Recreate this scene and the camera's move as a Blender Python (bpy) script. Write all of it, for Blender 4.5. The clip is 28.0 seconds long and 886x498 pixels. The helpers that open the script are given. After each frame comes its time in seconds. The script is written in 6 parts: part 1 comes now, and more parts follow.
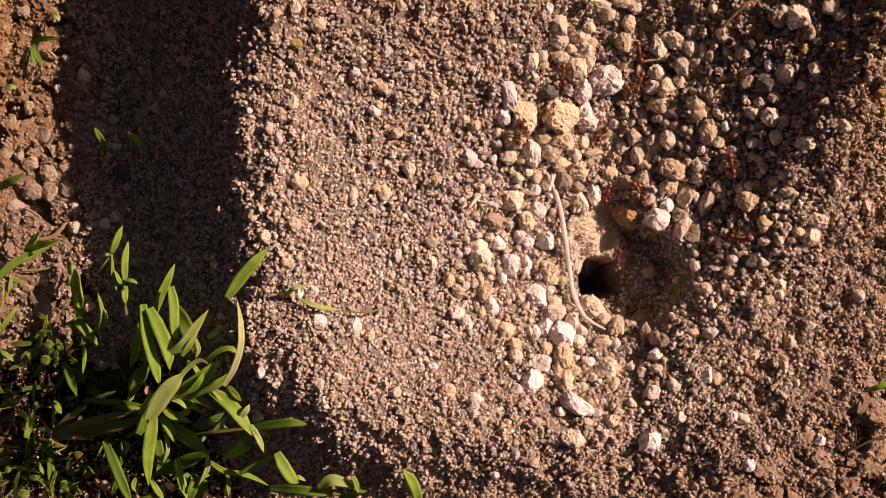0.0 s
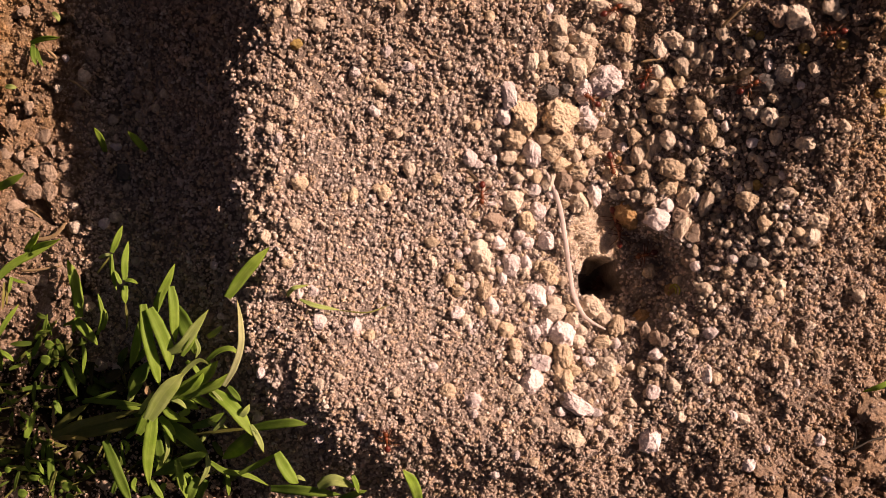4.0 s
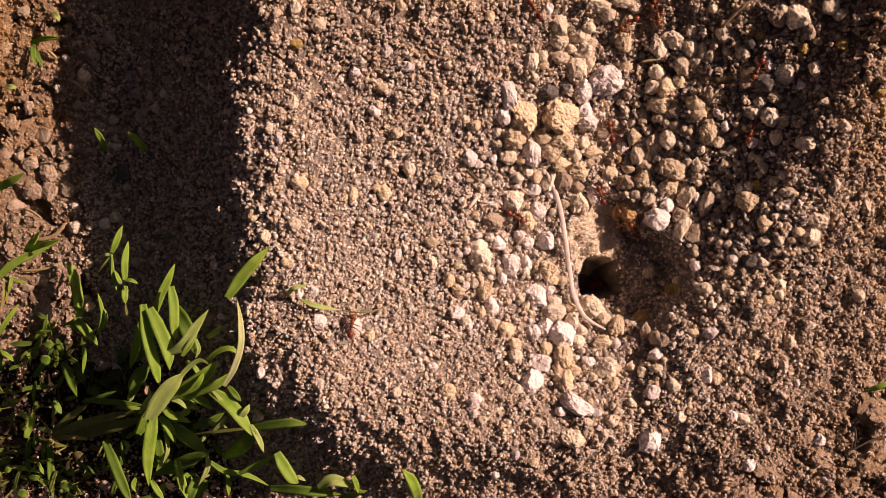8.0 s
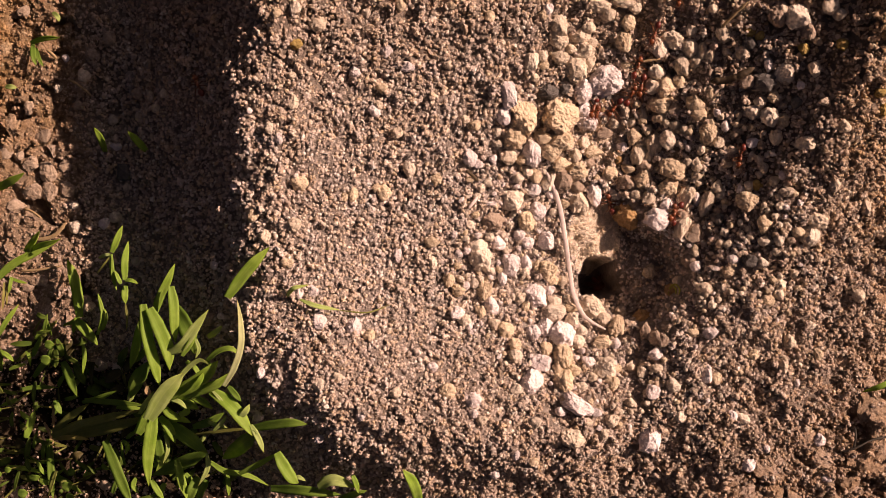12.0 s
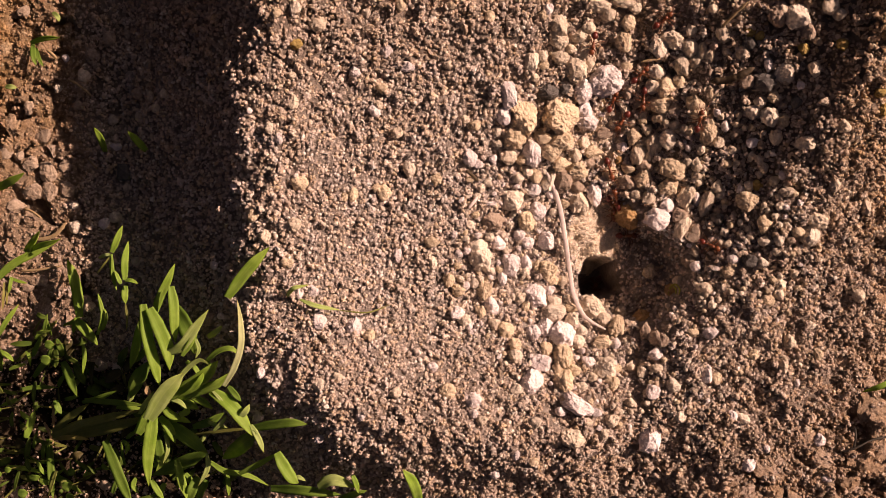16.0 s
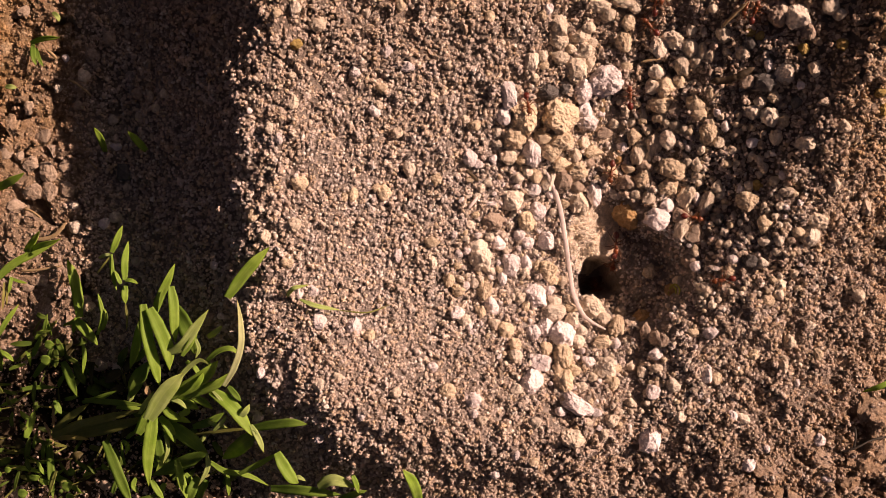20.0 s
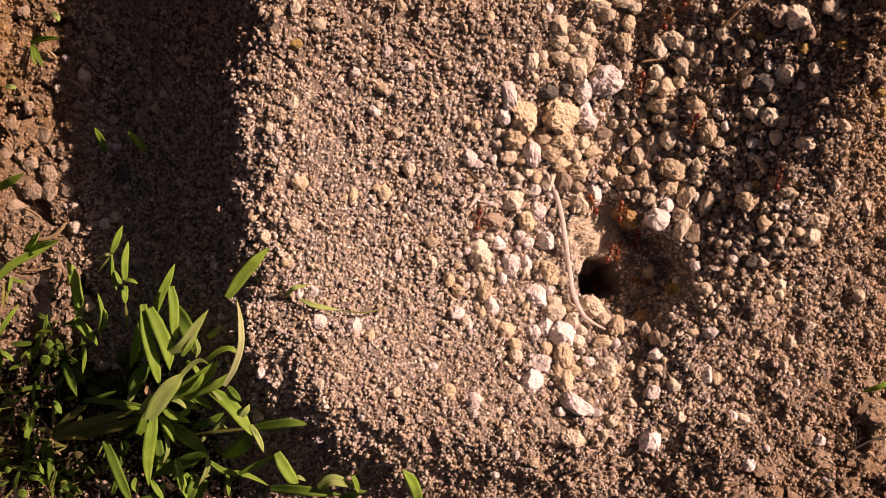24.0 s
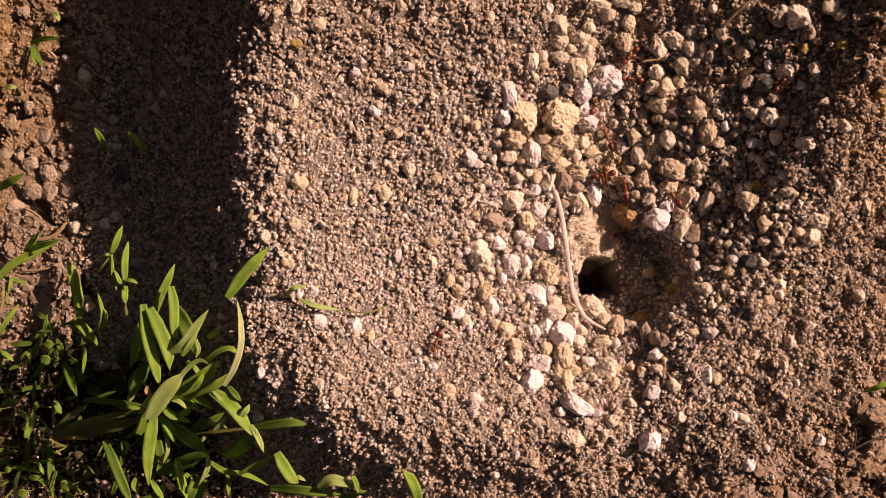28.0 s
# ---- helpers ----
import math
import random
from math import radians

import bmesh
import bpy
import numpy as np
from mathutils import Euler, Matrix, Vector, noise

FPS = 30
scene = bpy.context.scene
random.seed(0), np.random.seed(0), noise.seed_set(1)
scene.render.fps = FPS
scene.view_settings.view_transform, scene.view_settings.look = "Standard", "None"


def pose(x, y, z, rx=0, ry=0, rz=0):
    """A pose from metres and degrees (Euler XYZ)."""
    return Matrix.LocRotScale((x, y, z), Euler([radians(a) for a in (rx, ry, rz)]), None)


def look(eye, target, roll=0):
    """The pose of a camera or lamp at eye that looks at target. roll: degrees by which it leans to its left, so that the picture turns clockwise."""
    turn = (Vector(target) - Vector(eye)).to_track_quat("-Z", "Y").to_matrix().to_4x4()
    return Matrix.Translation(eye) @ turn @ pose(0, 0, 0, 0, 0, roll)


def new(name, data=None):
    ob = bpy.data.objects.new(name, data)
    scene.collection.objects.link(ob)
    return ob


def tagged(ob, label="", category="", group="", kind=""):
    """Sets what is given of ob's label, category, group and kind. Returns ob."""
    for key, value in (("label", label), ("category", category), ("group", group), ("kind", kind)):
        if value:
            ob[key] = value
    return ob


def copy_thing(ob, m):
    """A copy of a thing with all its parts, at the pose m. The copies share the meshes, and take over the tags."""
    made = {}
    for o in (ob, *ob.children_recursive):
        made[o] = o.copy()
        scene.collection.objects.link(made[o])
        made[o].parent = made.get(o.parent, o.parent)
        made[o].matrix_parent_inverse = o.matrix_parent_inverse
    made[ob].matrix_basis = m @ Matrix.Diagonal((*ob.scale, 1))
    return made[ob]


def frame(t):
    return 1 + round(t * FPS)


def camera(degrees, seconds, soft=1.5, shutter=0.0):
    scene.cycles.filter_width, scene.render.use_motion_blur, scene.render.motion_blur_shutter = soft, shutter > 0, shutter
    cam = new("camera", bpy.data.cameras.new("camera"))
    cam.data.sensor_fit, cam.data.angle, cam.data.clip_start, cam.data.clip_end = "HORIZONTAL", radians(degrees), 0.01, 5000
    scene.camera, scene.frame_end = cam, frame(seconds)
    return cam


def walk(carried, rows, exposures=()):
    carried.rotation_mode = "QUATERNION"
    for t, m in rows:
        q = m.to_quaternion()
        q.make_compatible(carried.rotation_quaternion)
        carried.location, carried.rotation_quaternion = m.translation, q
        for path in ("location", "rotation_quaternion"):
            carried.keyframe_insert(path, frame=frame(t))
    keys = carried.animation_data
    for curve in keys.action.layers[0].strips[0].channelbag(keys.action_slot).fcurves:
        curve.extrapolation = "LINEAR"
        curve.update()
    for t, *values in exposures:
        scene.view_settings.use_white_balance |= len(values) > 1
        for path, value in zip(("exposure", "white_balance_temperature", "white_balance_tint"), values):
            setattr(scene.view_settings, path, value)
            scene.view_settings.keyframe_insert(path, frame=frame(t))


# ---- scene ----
cam = camera(45, 28.0, soft=0.5)
EYE = pose(0, 0, 0.265)
walk(cam, [(0.0, EYE), (28.0, EYE)], exposures=[(0.0, 0.34, 7250, 35), (28.0, 0.34, 7250, 35)])

# ---- light ----
SUN_HEIGHT, SUN_SIDE = 30.0, 23.0      # degrees above the ground; degrees from +x towards +y
world = bpy.data.worlds.new("sky")
scene.world = world
world.use_nodes = True
wn = world.node_tree.nodes
sky = wn.new("ShaderNodeTexSky")
sky.sky_type = 'NISHITA'
sky.sun_disc = False
sky.air_density, sky.dust_density, sky.ozone_density = 0.6, 6.0, 0.2   # a hazy, warm sky
sky.sun_elevation = radians(SUN_HEIGHT)
sky.sun_rotation = radians(90 - SUN_SIDE)
wn["Background"].inputs[1].default_value = 0.0175
world.node_tree.links.new(sky.outputs[0], wn["Background"].inputs[0])
lamp = bpy.data.lights.new("sun", 'SUN')
lamp.energy, lamp.angle, lamp.color = 5.0, radians(0.55), (1.0, 0.84, 0.66)
sun = new("sun", lamp)
_a, _e = radians(SUN_SIDE), radians(SUN_HEIGHT)
sun.matrix_world = look((math.cos(_a) * math.cos(_e), math.sin(_a) * math.cos(_e), math.sin(_e)), (0, 0, 0))

MM = 0.001


# ---- materials ----
def material(name):
    m = bpy.data.materials.new(name)
    m.use_nodes = True
    t = m.node_tree
    return m, t.nodes, t.links, t.nodes["Principled BSDF"]


def ramp(nodes, stops, mode='LINEAR'):
    r = nodes.new("ShaderNodeValToRGB")
    r.color_ramp.interpolation = mode
    while len(r.color_ramp.elements) < len(stops):
        r.color_ramp.elements.new(0.5)
    for e, (p, c) in zip(r.color_ramp.elements, stops):
        e.position, e.color = p, (*c, 1)
    return r


def grit(nodes, links, scale, detail=6, rough=0.6, coords="Object"):
    co = nodes.new("ShaderNodeTexCoord")
    n = nodes.new("ShaderNodeTexNoise")
    n.inputs["Scale"].default_value, n.inputs["Detail"].default_value = scale, detail
    n.inputs["Roughness"].default_value = rough
    links.new(co.outputs[coords], n.inputs["Vector"])
    return n


def relief(nodes, links, shader, height, strength, depth):
    b = nodes.new("ShaderNodeBump")
    b.inputs["Strength"].default_value, b.inputs["Distance"].default_value = strength, depth
    links.new(height, b.inputs["Height"])
    links.new(b.outputs[0], shader.inputs["Normal"])


def blend(nodes, links, kind, fac, a, b):
    x = nodes.new("ShaderNodeMix")
    x.data_type, x.blend_type = 'RGBA', kind
    for sock, v in ((x.inputs[0], fac), (x.inputs[6], a), (x.inputs[7], b)):
        if isinstance(v, (int, float)):
            sock.default_value = v
        elif isinstance(v, tuple):
            sock.default_value = (*v, 1)
        else:
            links.new(v, sock)
    return x.outputs[2]


def ochre(n, l, colour):
    """Ochre tint beyond the mound, in patches, stronger outwards and towards +y."""
    co = n.new("ShaderNodeTexCoord")
    sep = n.new("ShaderNodeSeparateXYZ")
    l.new(co.outputs["Object"], sep.inputs[0])

    def calc(kind, a, b):
        m = n.new("ShaderNodeMath")
        m.operation = kind
        for sock, v in zip(m.inputs, (a, b)):
            if isinstance(v, (int, float)):
                sock.default_value = v
            else:
                l.new(v, sock)
        return m.outputs[0]
    blotch = calc('MULTIPLY', grit(n, l, 110, 5, 0.7).outputs[0], 0.05)
    out = ramp(n, [(0.110, (0, 0, 0)), (0.140, (0.85, 0.85, 0.85)), (0.2, (0.85, 0.85, 0.85)), (0.45, (0.25, 0.25, 0.25))])
    l.new(calc('ADD', calc('ABSOLUTE', sep.outputs[0], 0), blotch), out.inputs[0])
    up = ramp(n, [(0.02, (0.06, 0.06, 0.06)), (0.075, (1, 1, 1)), (0.2, (1, 1, 1)), (0.45, (0.25, 0.25, 0.25))])
    l.new(calc('ADD', sep.outputs[1], blotch), up.inputs[0])
    fac = calc('MULTIPLY', out.outputs[0], up.outputs[0])
    return blend(n, l, 'MIX', fac, colour, blend(n, l, 'MULTIPLY', 1.0, colour, (0.93, 0.74, 0.36)))


def edge_falloff(n, l, colour):
    """Fall-off of light towards the edges put into colour: paler, greyer mound, darker, warmer outskirts."""
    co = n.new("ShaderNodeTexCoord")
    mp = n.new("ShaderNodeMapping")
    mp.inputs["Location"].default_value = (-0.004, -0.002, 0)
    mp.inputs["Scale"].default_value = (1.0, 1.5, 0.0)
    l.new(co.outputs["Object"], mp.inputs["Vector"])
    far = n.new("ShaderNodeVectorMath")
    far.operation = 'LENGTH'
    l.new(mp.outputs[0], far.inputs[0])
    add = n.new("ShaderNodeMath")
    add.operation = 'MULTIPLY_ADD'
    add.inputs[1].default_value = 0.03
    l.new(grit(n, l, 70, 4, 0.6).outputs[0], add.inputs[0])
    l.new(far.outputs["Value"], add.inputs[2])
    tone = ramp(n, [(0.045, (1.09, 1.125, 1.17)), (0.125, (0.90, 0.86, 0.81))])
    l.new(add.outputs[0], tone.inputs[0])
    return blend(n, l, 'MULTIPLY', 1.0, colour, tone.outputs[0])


def grain_material(name, stops, tinted=False, rough=0.0007):
    m, n, l, p = material(name)
    geo = n.new("ShaderNodeNewGeometry")
    r = ramp(n, stops, 'CONSTANT')
    l.new(geo.outputs["Random Per Island"], r.inputs[0])
    spots = grit(n, l, 1500, 4, 0.7)
    sr = ramp(n, [(0.3, (0.66, 0.64, 0.62)), (0.7, (1.25, 1.23, 1.22))])
    l.new(spots.outputs[0], sr.inputs[0])
    c = blend(n, l, 'MULTIPLY', 1.0, r.outputs[0], sr.outputs[0])
    patch = ramp(n, [(0.4, (1.0, 1.0, 1.0)), (0.62, (1.05, 0.98, 0.86))])
    l.new(grit(n, l, 230, 3, 0.6).outputs[0], patch.inputs[0])
    c = edge_falloff(n, l, blend(n, l, 'MULTIPLY', 1.0, c, patch.outputs[0]))
    l.new(ochre(n, l, c) if tinted else c, p.inputs["Base Color"])
    p.inputs["Roughness"].default_value = 0.95
    p.inputs["Specular IOR Level"].default_value = 0.1
    relief(n, l, p, grit(n, l, 2200, 5, 0.8).outputs[0], 1.0, rough)
    return m


GRAIN = grain_material("mixed mineral grains", [
    (0.0, (0.66, 0.55, 0.48)), (0.16, (0.76, 0.64, 0.56)), (0.32, (0.50, 0.42, 0.37)), (0.46, (0.82, 0.69, 0.62)),
    (0.60, (0.70, 0.58, 0.50)), (0.72, (0.78, 0.63, 0.48)), (0.80, (0.40, 0.34, 0.29)), (0.86, (0.92, 0.81, 0.73)), (0.955, (0.93, 0.89, 0.84))], True)
CRUMB = grain_material("dry clay crumbs", [
    (0.0, (0.54, 0.42, 0.335)), (0.3, (0.63, 0.505, 0.415)), (0.55, (0.48, 0.37, 0.285)), (0.75, (0.68, 0.55, 0.47)), (0.93, (0.75, 0.65, 0.59))], True)
SAND = grain_material("sandy subsoil grains", [
    (0.0, (0.80, 0.66, 0.52)), (0.3, (0.90, 0.77, 0.62)), (0.6, (0.70, 0.57, 0.45)), (0.85, (0.93, 0.84, 0.72))], False, 0.0003)


def stone_material(name, dark, light, fleck=0.3):
    m, n, l, p = material(name)
    info = n.new("ShaderNodeObjectInfo")
    mott = grit(n, l, 1300, 8, 0.65)
    r = ramp(n, [(0.3, dark), (0.68, light)])
    l.new(mott.outputs[0], r.inputs[0])
    shade = ramp(n, [(0.0, (0.88, 0.86, 0.84)), (1.0, (1.16, 1.15, 1.13))])
    l.new(info.outputs["Random"], shade.inputs[0])
    c = blend(n, l, 'MULTIPLY', 1.0, r.outputs[0], shade.outputs[0])
    pits = grit(n, l, 6500, 3, 0.7)
    pr = ramp(n, [(0.32, (0.45, 0.42, 0.4)), (0.5, (1, 1, 1))])
    l.new(pits.outputs[0], pr.inputs[0])
    l.new(blend(n, l, 'MULTIPLY', fleck, c, pr.outputs[0]), p.inputs["Base Color"])
    p.inputs["Roughness"].default_value = 0.85
    p.inputs["Specular IOR Level"].default_value = 0.3
    relief(n, l, p, grit(n, l, 3800, 8, 0.75).outputs[0], 1.0, 0.0006)
    return m


PALE = stone_material("pale limestone", (0.82, 0.71, 0.70), (0.98, 0.89, 0.88))
CREAM = stone_material("cream stone", (0.69, 0.58, 0.465), (0.92, 0.815, 0.685))
GREY = stone_material("grey stone", (0.60, 0.485, 0.37), (0.88, 0.76, 0.61))
TAN = stone_material("tan sandstone", (0.60, 0.46, 0.31), (0.82, 0.68, 0.50))
ORANGE = stone_material("ochre stone", (0.42, 0.25, 0.11), (0.60, 0.40, 0.19))
YELLOW = stone_material("yellow stone", (0.40, 0.27, 0.08), (0.55, 0.40, 0.15))
BROWN = stone_material("brown stone", (0.34, 0.25, 0.19), (0.52, 0.41, 0.32))
DARK = stone_material("dark stone", (0.09, 0.08, 0.075), (0.20, 0.18, 0.165))
CLAY = stone_material("clay crumb", (0.42, 0.31, 0.22), (0.60, 0.47, 0.36))


def soil_material(name, low, mid, high, depth=0.002, tinted=False):
    m, n, l, p = material(name)
    big = grit(n, l, 60, 8, 0.6)
    r = ramp(n, [(0.3, low), (0.55, mid), (0.75, high)])
    l.new(big.outputs[0], r.inputs[0])
    small = grit(n, l, 900, 6, 0.7)
    sr = ramp(n, [(0.3, (0.6, 0.58, 0.55)), (0.7, (1.2, 1.18, 1.15))])
    l.new(small.outputs[0], sr.inputs[0])
    wide = grit(n, l, 2.2, 8, 0.65)
    wr = ramp(n, [(0.3, (0.55, 0.52, 0.45)), (0.5, (1, 1, 1)), (0.7, (1.15, 1.12, 1.1))])
    l.new(wide.outputs[0], wr.inputs[0])
    c = blend(n, l, 'MULTIPLY', 1.0, r.outputs[0], sr.outputs[0])
    c = edge_falloff(n, l, blend(n, l, 'MULTIPLY', 0.6, c, wr.outputs[0]))
    l.new(ochre(n, l, c) if tinted else c, p.inputs["Base Color"])
    p.inputs["Roughness"].default_value = 0.95
    p.inputs["Specular IOR Level"].default_value = 0.15
    relief(n, l, p, grit(n, l, 900, 9, 0.8).outputs[0], 1.0, depth)
    return m


# Darker than BARE: the shade of gaps between grains is put into its colour.
SOIL = soil_material("gritty soil under the gravel, gap shade in colour", (0.29, 0.235, 0.195), (0.45, 0.37, 0.32), (0.59, 0.50, 0.44))
BARE = soil_material("bare dry clay", (0.36, 0.265, 0.195), (0.54, 0.42, 0.325), (0.70, 0.57, 0.46), tinted=True)


RAMP = soil_material("pale sandy subsoil", (0.76, 0.61, 0.47), (0.88, 0.73, 0.58), (0.94, 0.82, 0.68), 0.0012)
# Shade under the weeds is put into this soil colour.
DIM_SOIL = soil_material("dark soil under the weeds, shade in colour", (0.06, 0.043, 0.028), (0.12, 0.088, 0.058), (0.20, 0.155, 0.11))


def leaf_material(name, base, vein, thin=0.35):
    m, n, l, p = material(name)
    uv = n.new("ShaderNodeTexCoord")
    sep = n.new("ShaderNodeSeparateXYZ")
    l.new(uv.outputs["UV"], sep.inputs[0])
    wave = n.new("ShaderNodeMath")
    wave.operation = 'MULTIPLY'
    wave.inputs[1].default_value = 62
    l.new(sep.outputs[0], wave.inputs[0])
    sine = n.new("ShaderNodeMath")
    sine.operation = 'SINE'
    l.new(wave.outputs[0], sine.inputs[0])
    spots = grit(n, l, 350, 5, 0.6)
    add = n.new("ShaderNodeMath")
    add.operation = 'MULTIPLY_ADD'
    add.inputs[1].default_value = 0.014
    l.new(sine.outputs[0], add.inputs[0])
    l.new(spots.outputs[0], add.inputs[2])
    r = ramp(n, [(0.3, base), (0.75, vein)])
    l.new(add.outputs[0], r.inputs[0])
    off = n.new("ShaderNodeMath")
    off.operation = 'SUBTRACT'
    off.inputs[1].default_value = 0.5
    l.new(sep.outputs[0], off.inputs[0])
    dist = n.new("ShaderNodeMath")
    dist.operation = 'ABSOLUTE'
    l.new(off.outputs[0], dist.inputs[0])
    rib = ramp(n, [(0.0, (1.14, 1.1, 1.08)), (0.05, (0.92, 0.93, 0.92)), (0.25, (1, 1, 1)), (0.47, (1, 1, 1)), (0.5, (1.15, 1.1, 1.05))])
    l.new(dist.outputs[0], rib.inputs[0])
    along = ramp(n, [(0.0, (0.8, 0.84, 0.8)), (0.5, (1, 1, 1)), (0.93, (1.04, 1, 0.95)), (1.0, (1.2, 1.02, 0.75))])
    l.new(sep.outputs[1], along.inputs[0])
    tone = blend(n, l, 'MULTIPLY', 1.0, blend(n, l, 'MULTIPLY', 1.0, r.outputs[0], rib.outputs[0]), along.outputs[0])
    l.new(tone, p.inputs["Base Color"])
    p.inputs["Roughness"].default_value = 0.6
    p.inputs["Specular IOR Level"].default_value = 0.25
    relief(n, l, p, sine.outputs[0], 0.1, 0.0001)
    tr = n.new("ShaderNodeBsdfTranslucent")
    l.new(blend(n, l, 'MULTIPLY', 1.0, tone, (1.3, 1.25, 0.5)), tr.inputs[0])
    mix = n.new("ShaderNodeMixShader")
    mix.inputs[0].default_value = thin
    l.new(p.outputs[0], mix.inputs[1])
    l.new(tr.outputs[0], mix.inputs[2])
    l.new(mix.outputs[0], n["Material Output"].inputs[0])
    return m


GREEN = leaf_material("grass green", (0.24, 0.40, 0.042), (0.37, 0.53, 0.10), 0.42)
DEEP = leaf_material("deep grass green", (0.16, 0.29, 0.034), (0.26, 0.40, 0.072), 0.45)
# Weed green with the shade under the tufts put into it.
SHADE = leaf_material("weed green darkened for shade", (0.08, 0.14, 0.018), (0.15, 0.22, 0.036), 0.35)
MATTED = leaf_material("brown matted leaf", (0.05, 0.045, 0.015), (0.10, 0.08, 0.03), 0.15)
LIME = leaf_material("pale grass green", (0.34, 0.46, 0.11), (0.48, 0.58, 0.22), 0.35)
FADED = leaf_material("faded grass", (0.50, 0.54, 0.25), (0.60, 0.62, 0.34), 0.3)
BLADE = leaf_material("olive grass", (0.19, 0.23, 0.045), (0.31, 0.33, 0.09))
STRAW = leaf_material("yellowing grass", (0.30, 0.29, 0.07), (0.50, 0.43, 0.15))
HUSK = leaf_material("dry husk", (0.34, 0.22, 0.10), (0.52, 0.38, 0.22), 0.2)
STALK = leaf_material("reddish stalk", (0.14, 0.15, 0.03), (0.22, 0.22, 0.06), 0.15)

# ---- the lie of the land, in millimetres ----
PIT = (43.8, -1.3)                    # the nest entrance, middle of the crater
HOLE = (38.7, -8.0, 6.3, 5.7)         # mouth: middle and half widths


def vnoise(x, y, seed):
    """Smooth value noise, -1 to 1, on arrays."""
    x, y = np.asarray(x, float), np.asarray(y, float)
    ix, iy = np.floor(x), np.floor(y)
    fx, fy = x - ix, y - iy
    fx, fy = fx * fx * (3 - 2 * fx), fy * fy * (3 - 2 * fy)

    def h(a, b):
        v = np.sin(a * 127.1 + b * 311.7 + seed * 74.7) * 43758.5453
        return (v - np.floor(v)) * 2 - 1
    a = h(ix, iy) * (1 - fx) + h(ix + 1, iy) * fx
    b = h(ix, iy + 1) * (1 - fx) + h(ix + 1, iy + 1) * fx
    return a * (1 - fy) + b * fy


def rim(theta, values):
    """A quantity of the crater's rim, smooth round the compass."""
    keys = np.array([20, 35, 43, 65, 92, 123, 145, 176, 202, 225, 251, 277, 303, 352], float)
    out = 0
    for off in (-9, -4.5, 0, 4.5, 9):
        out = out + np.interp(theta + off, keys, values, period=360) / 5
    return out


def sstep(a, b, x):
    s = np.clip((x - a) / (b - a), 0, 1)
    return s * s * (3 - 2 * s)


def mouth(x, y):
    """The nest entrance: 1 on its uneven edge, 0 in the middle."""
    e = np.hypot((x - HOLE[0]) / HOLE[2], (y - HOLE[1]) / HOLE[3])
    return e + 0.19 * vnoise(x / 2.6, y / 2.6, 31) + 0.06 * vnoise(x / 1.1, y / 1.1, 32)


def land(x, y, fine=True):
    """Height of the ground over the plan, in mm."""
    x, y = np.asarray(x, float), np.asarray(y, float)
    dx, dy = x - PIT[0], y - PIT[1]
    r = np.hypot(dx, dy) + 1e-6
    th = np.degrees(np.arctan2(dy, dx)) % 360
    reach = rim(th, [43, 58, 80, 118, 130, 124, 98.5, 84.5, 83, 57, 42.5, 36.5, 25, 26])
    top = rim(th, [15.8, 22.4, 33.2, 42, 30, 45, 33.5, 26.2, 26.4, 19.8, 13.5, 12.3, 11.3, 11])
    fall = rim(th, [.12, .12, .15, .3, .45, .65, .75, .75, .66, .58, .5, .42, .2, .12])
    inner = top * (r / reach) ** rim(th, [1.15, 1.15, 1.15, 1.1, 1.08, 1.08, 1.08, 1.08, 1.08, 1.08, 1.08, 1.08, 1.1, 1.15])
    outer = top - fall * (r - reach)
    k = rim(th, [12, 13, 12, 8, 6, 7, 8, 9, 14, 11, 8, 7, 8, 10])
    z = 0.5 * (inner + outer - np.sqrt((inner - outer) ** 2 + k * k)) + 0.5 * k * np.exp(-((r - reach) / (1.6 * k)) ** 2)
    base = 7 * sstep(10, 75, x) * sstep(900, 150, np.hypot(x, y))
    z = 0.5 * (z + base + np.sqrt((z - base) ** 2 + 2.5))
    if fine:
        z = z + 0.9 * vnoise(x / 12, y / 12, 1) + 0.45 * vnoise(x / 5, y / 5, 2)
    z = z - 13 * np.exp(-((x + 97) ** 2 + (y + 42) ** 2) / 520)
    z = z - 6.9 * sstep(14, 8.5, np.hypot(x - 47, (y + 6.5) * 1.05) + 1.2 * vnoise(x / 4, y / 4, 33))
    slope = sstep(11, 6.5, np.hypot(x - 38, (y - 2.5) * 0.8))
    z = z * (1 - slope) + slope * (4.6 - 0.42 * (x - 31.5) + 0.35 * vnoise(x / 2, y / 2, 34))
    z = z - 3.6 * np.exp(-((x - 47) / 9) ** 2) * sstep(-17, -30, y)
    e = mouth(x, y)
    ease = sstep(-2, 6, x - HOLE[0])
    z = z - 17 * sstep(1.0 + 0.06 * ease, 0.66 - 0.2 * ease, e) - 2.2 * sstep(1.9, 0.8, e)
    return z


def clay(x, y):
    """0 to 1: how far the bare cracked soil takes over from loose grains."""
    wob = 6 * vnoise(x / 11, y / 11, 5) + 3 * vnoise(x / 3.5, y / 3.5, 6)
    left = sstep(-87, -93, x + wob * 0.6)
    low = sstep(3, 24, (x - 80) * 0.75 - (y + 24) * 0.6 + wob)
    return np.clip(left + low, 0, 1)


def trodden(x, y):
    """0 to 1: bare packed soil beside the nest entrance."""
    return sstep(9, 6, np.hypot(x - 48.5, (y + 5) * 1.05) + 1.6 * vnoise(x / 3, y / 3, 19))


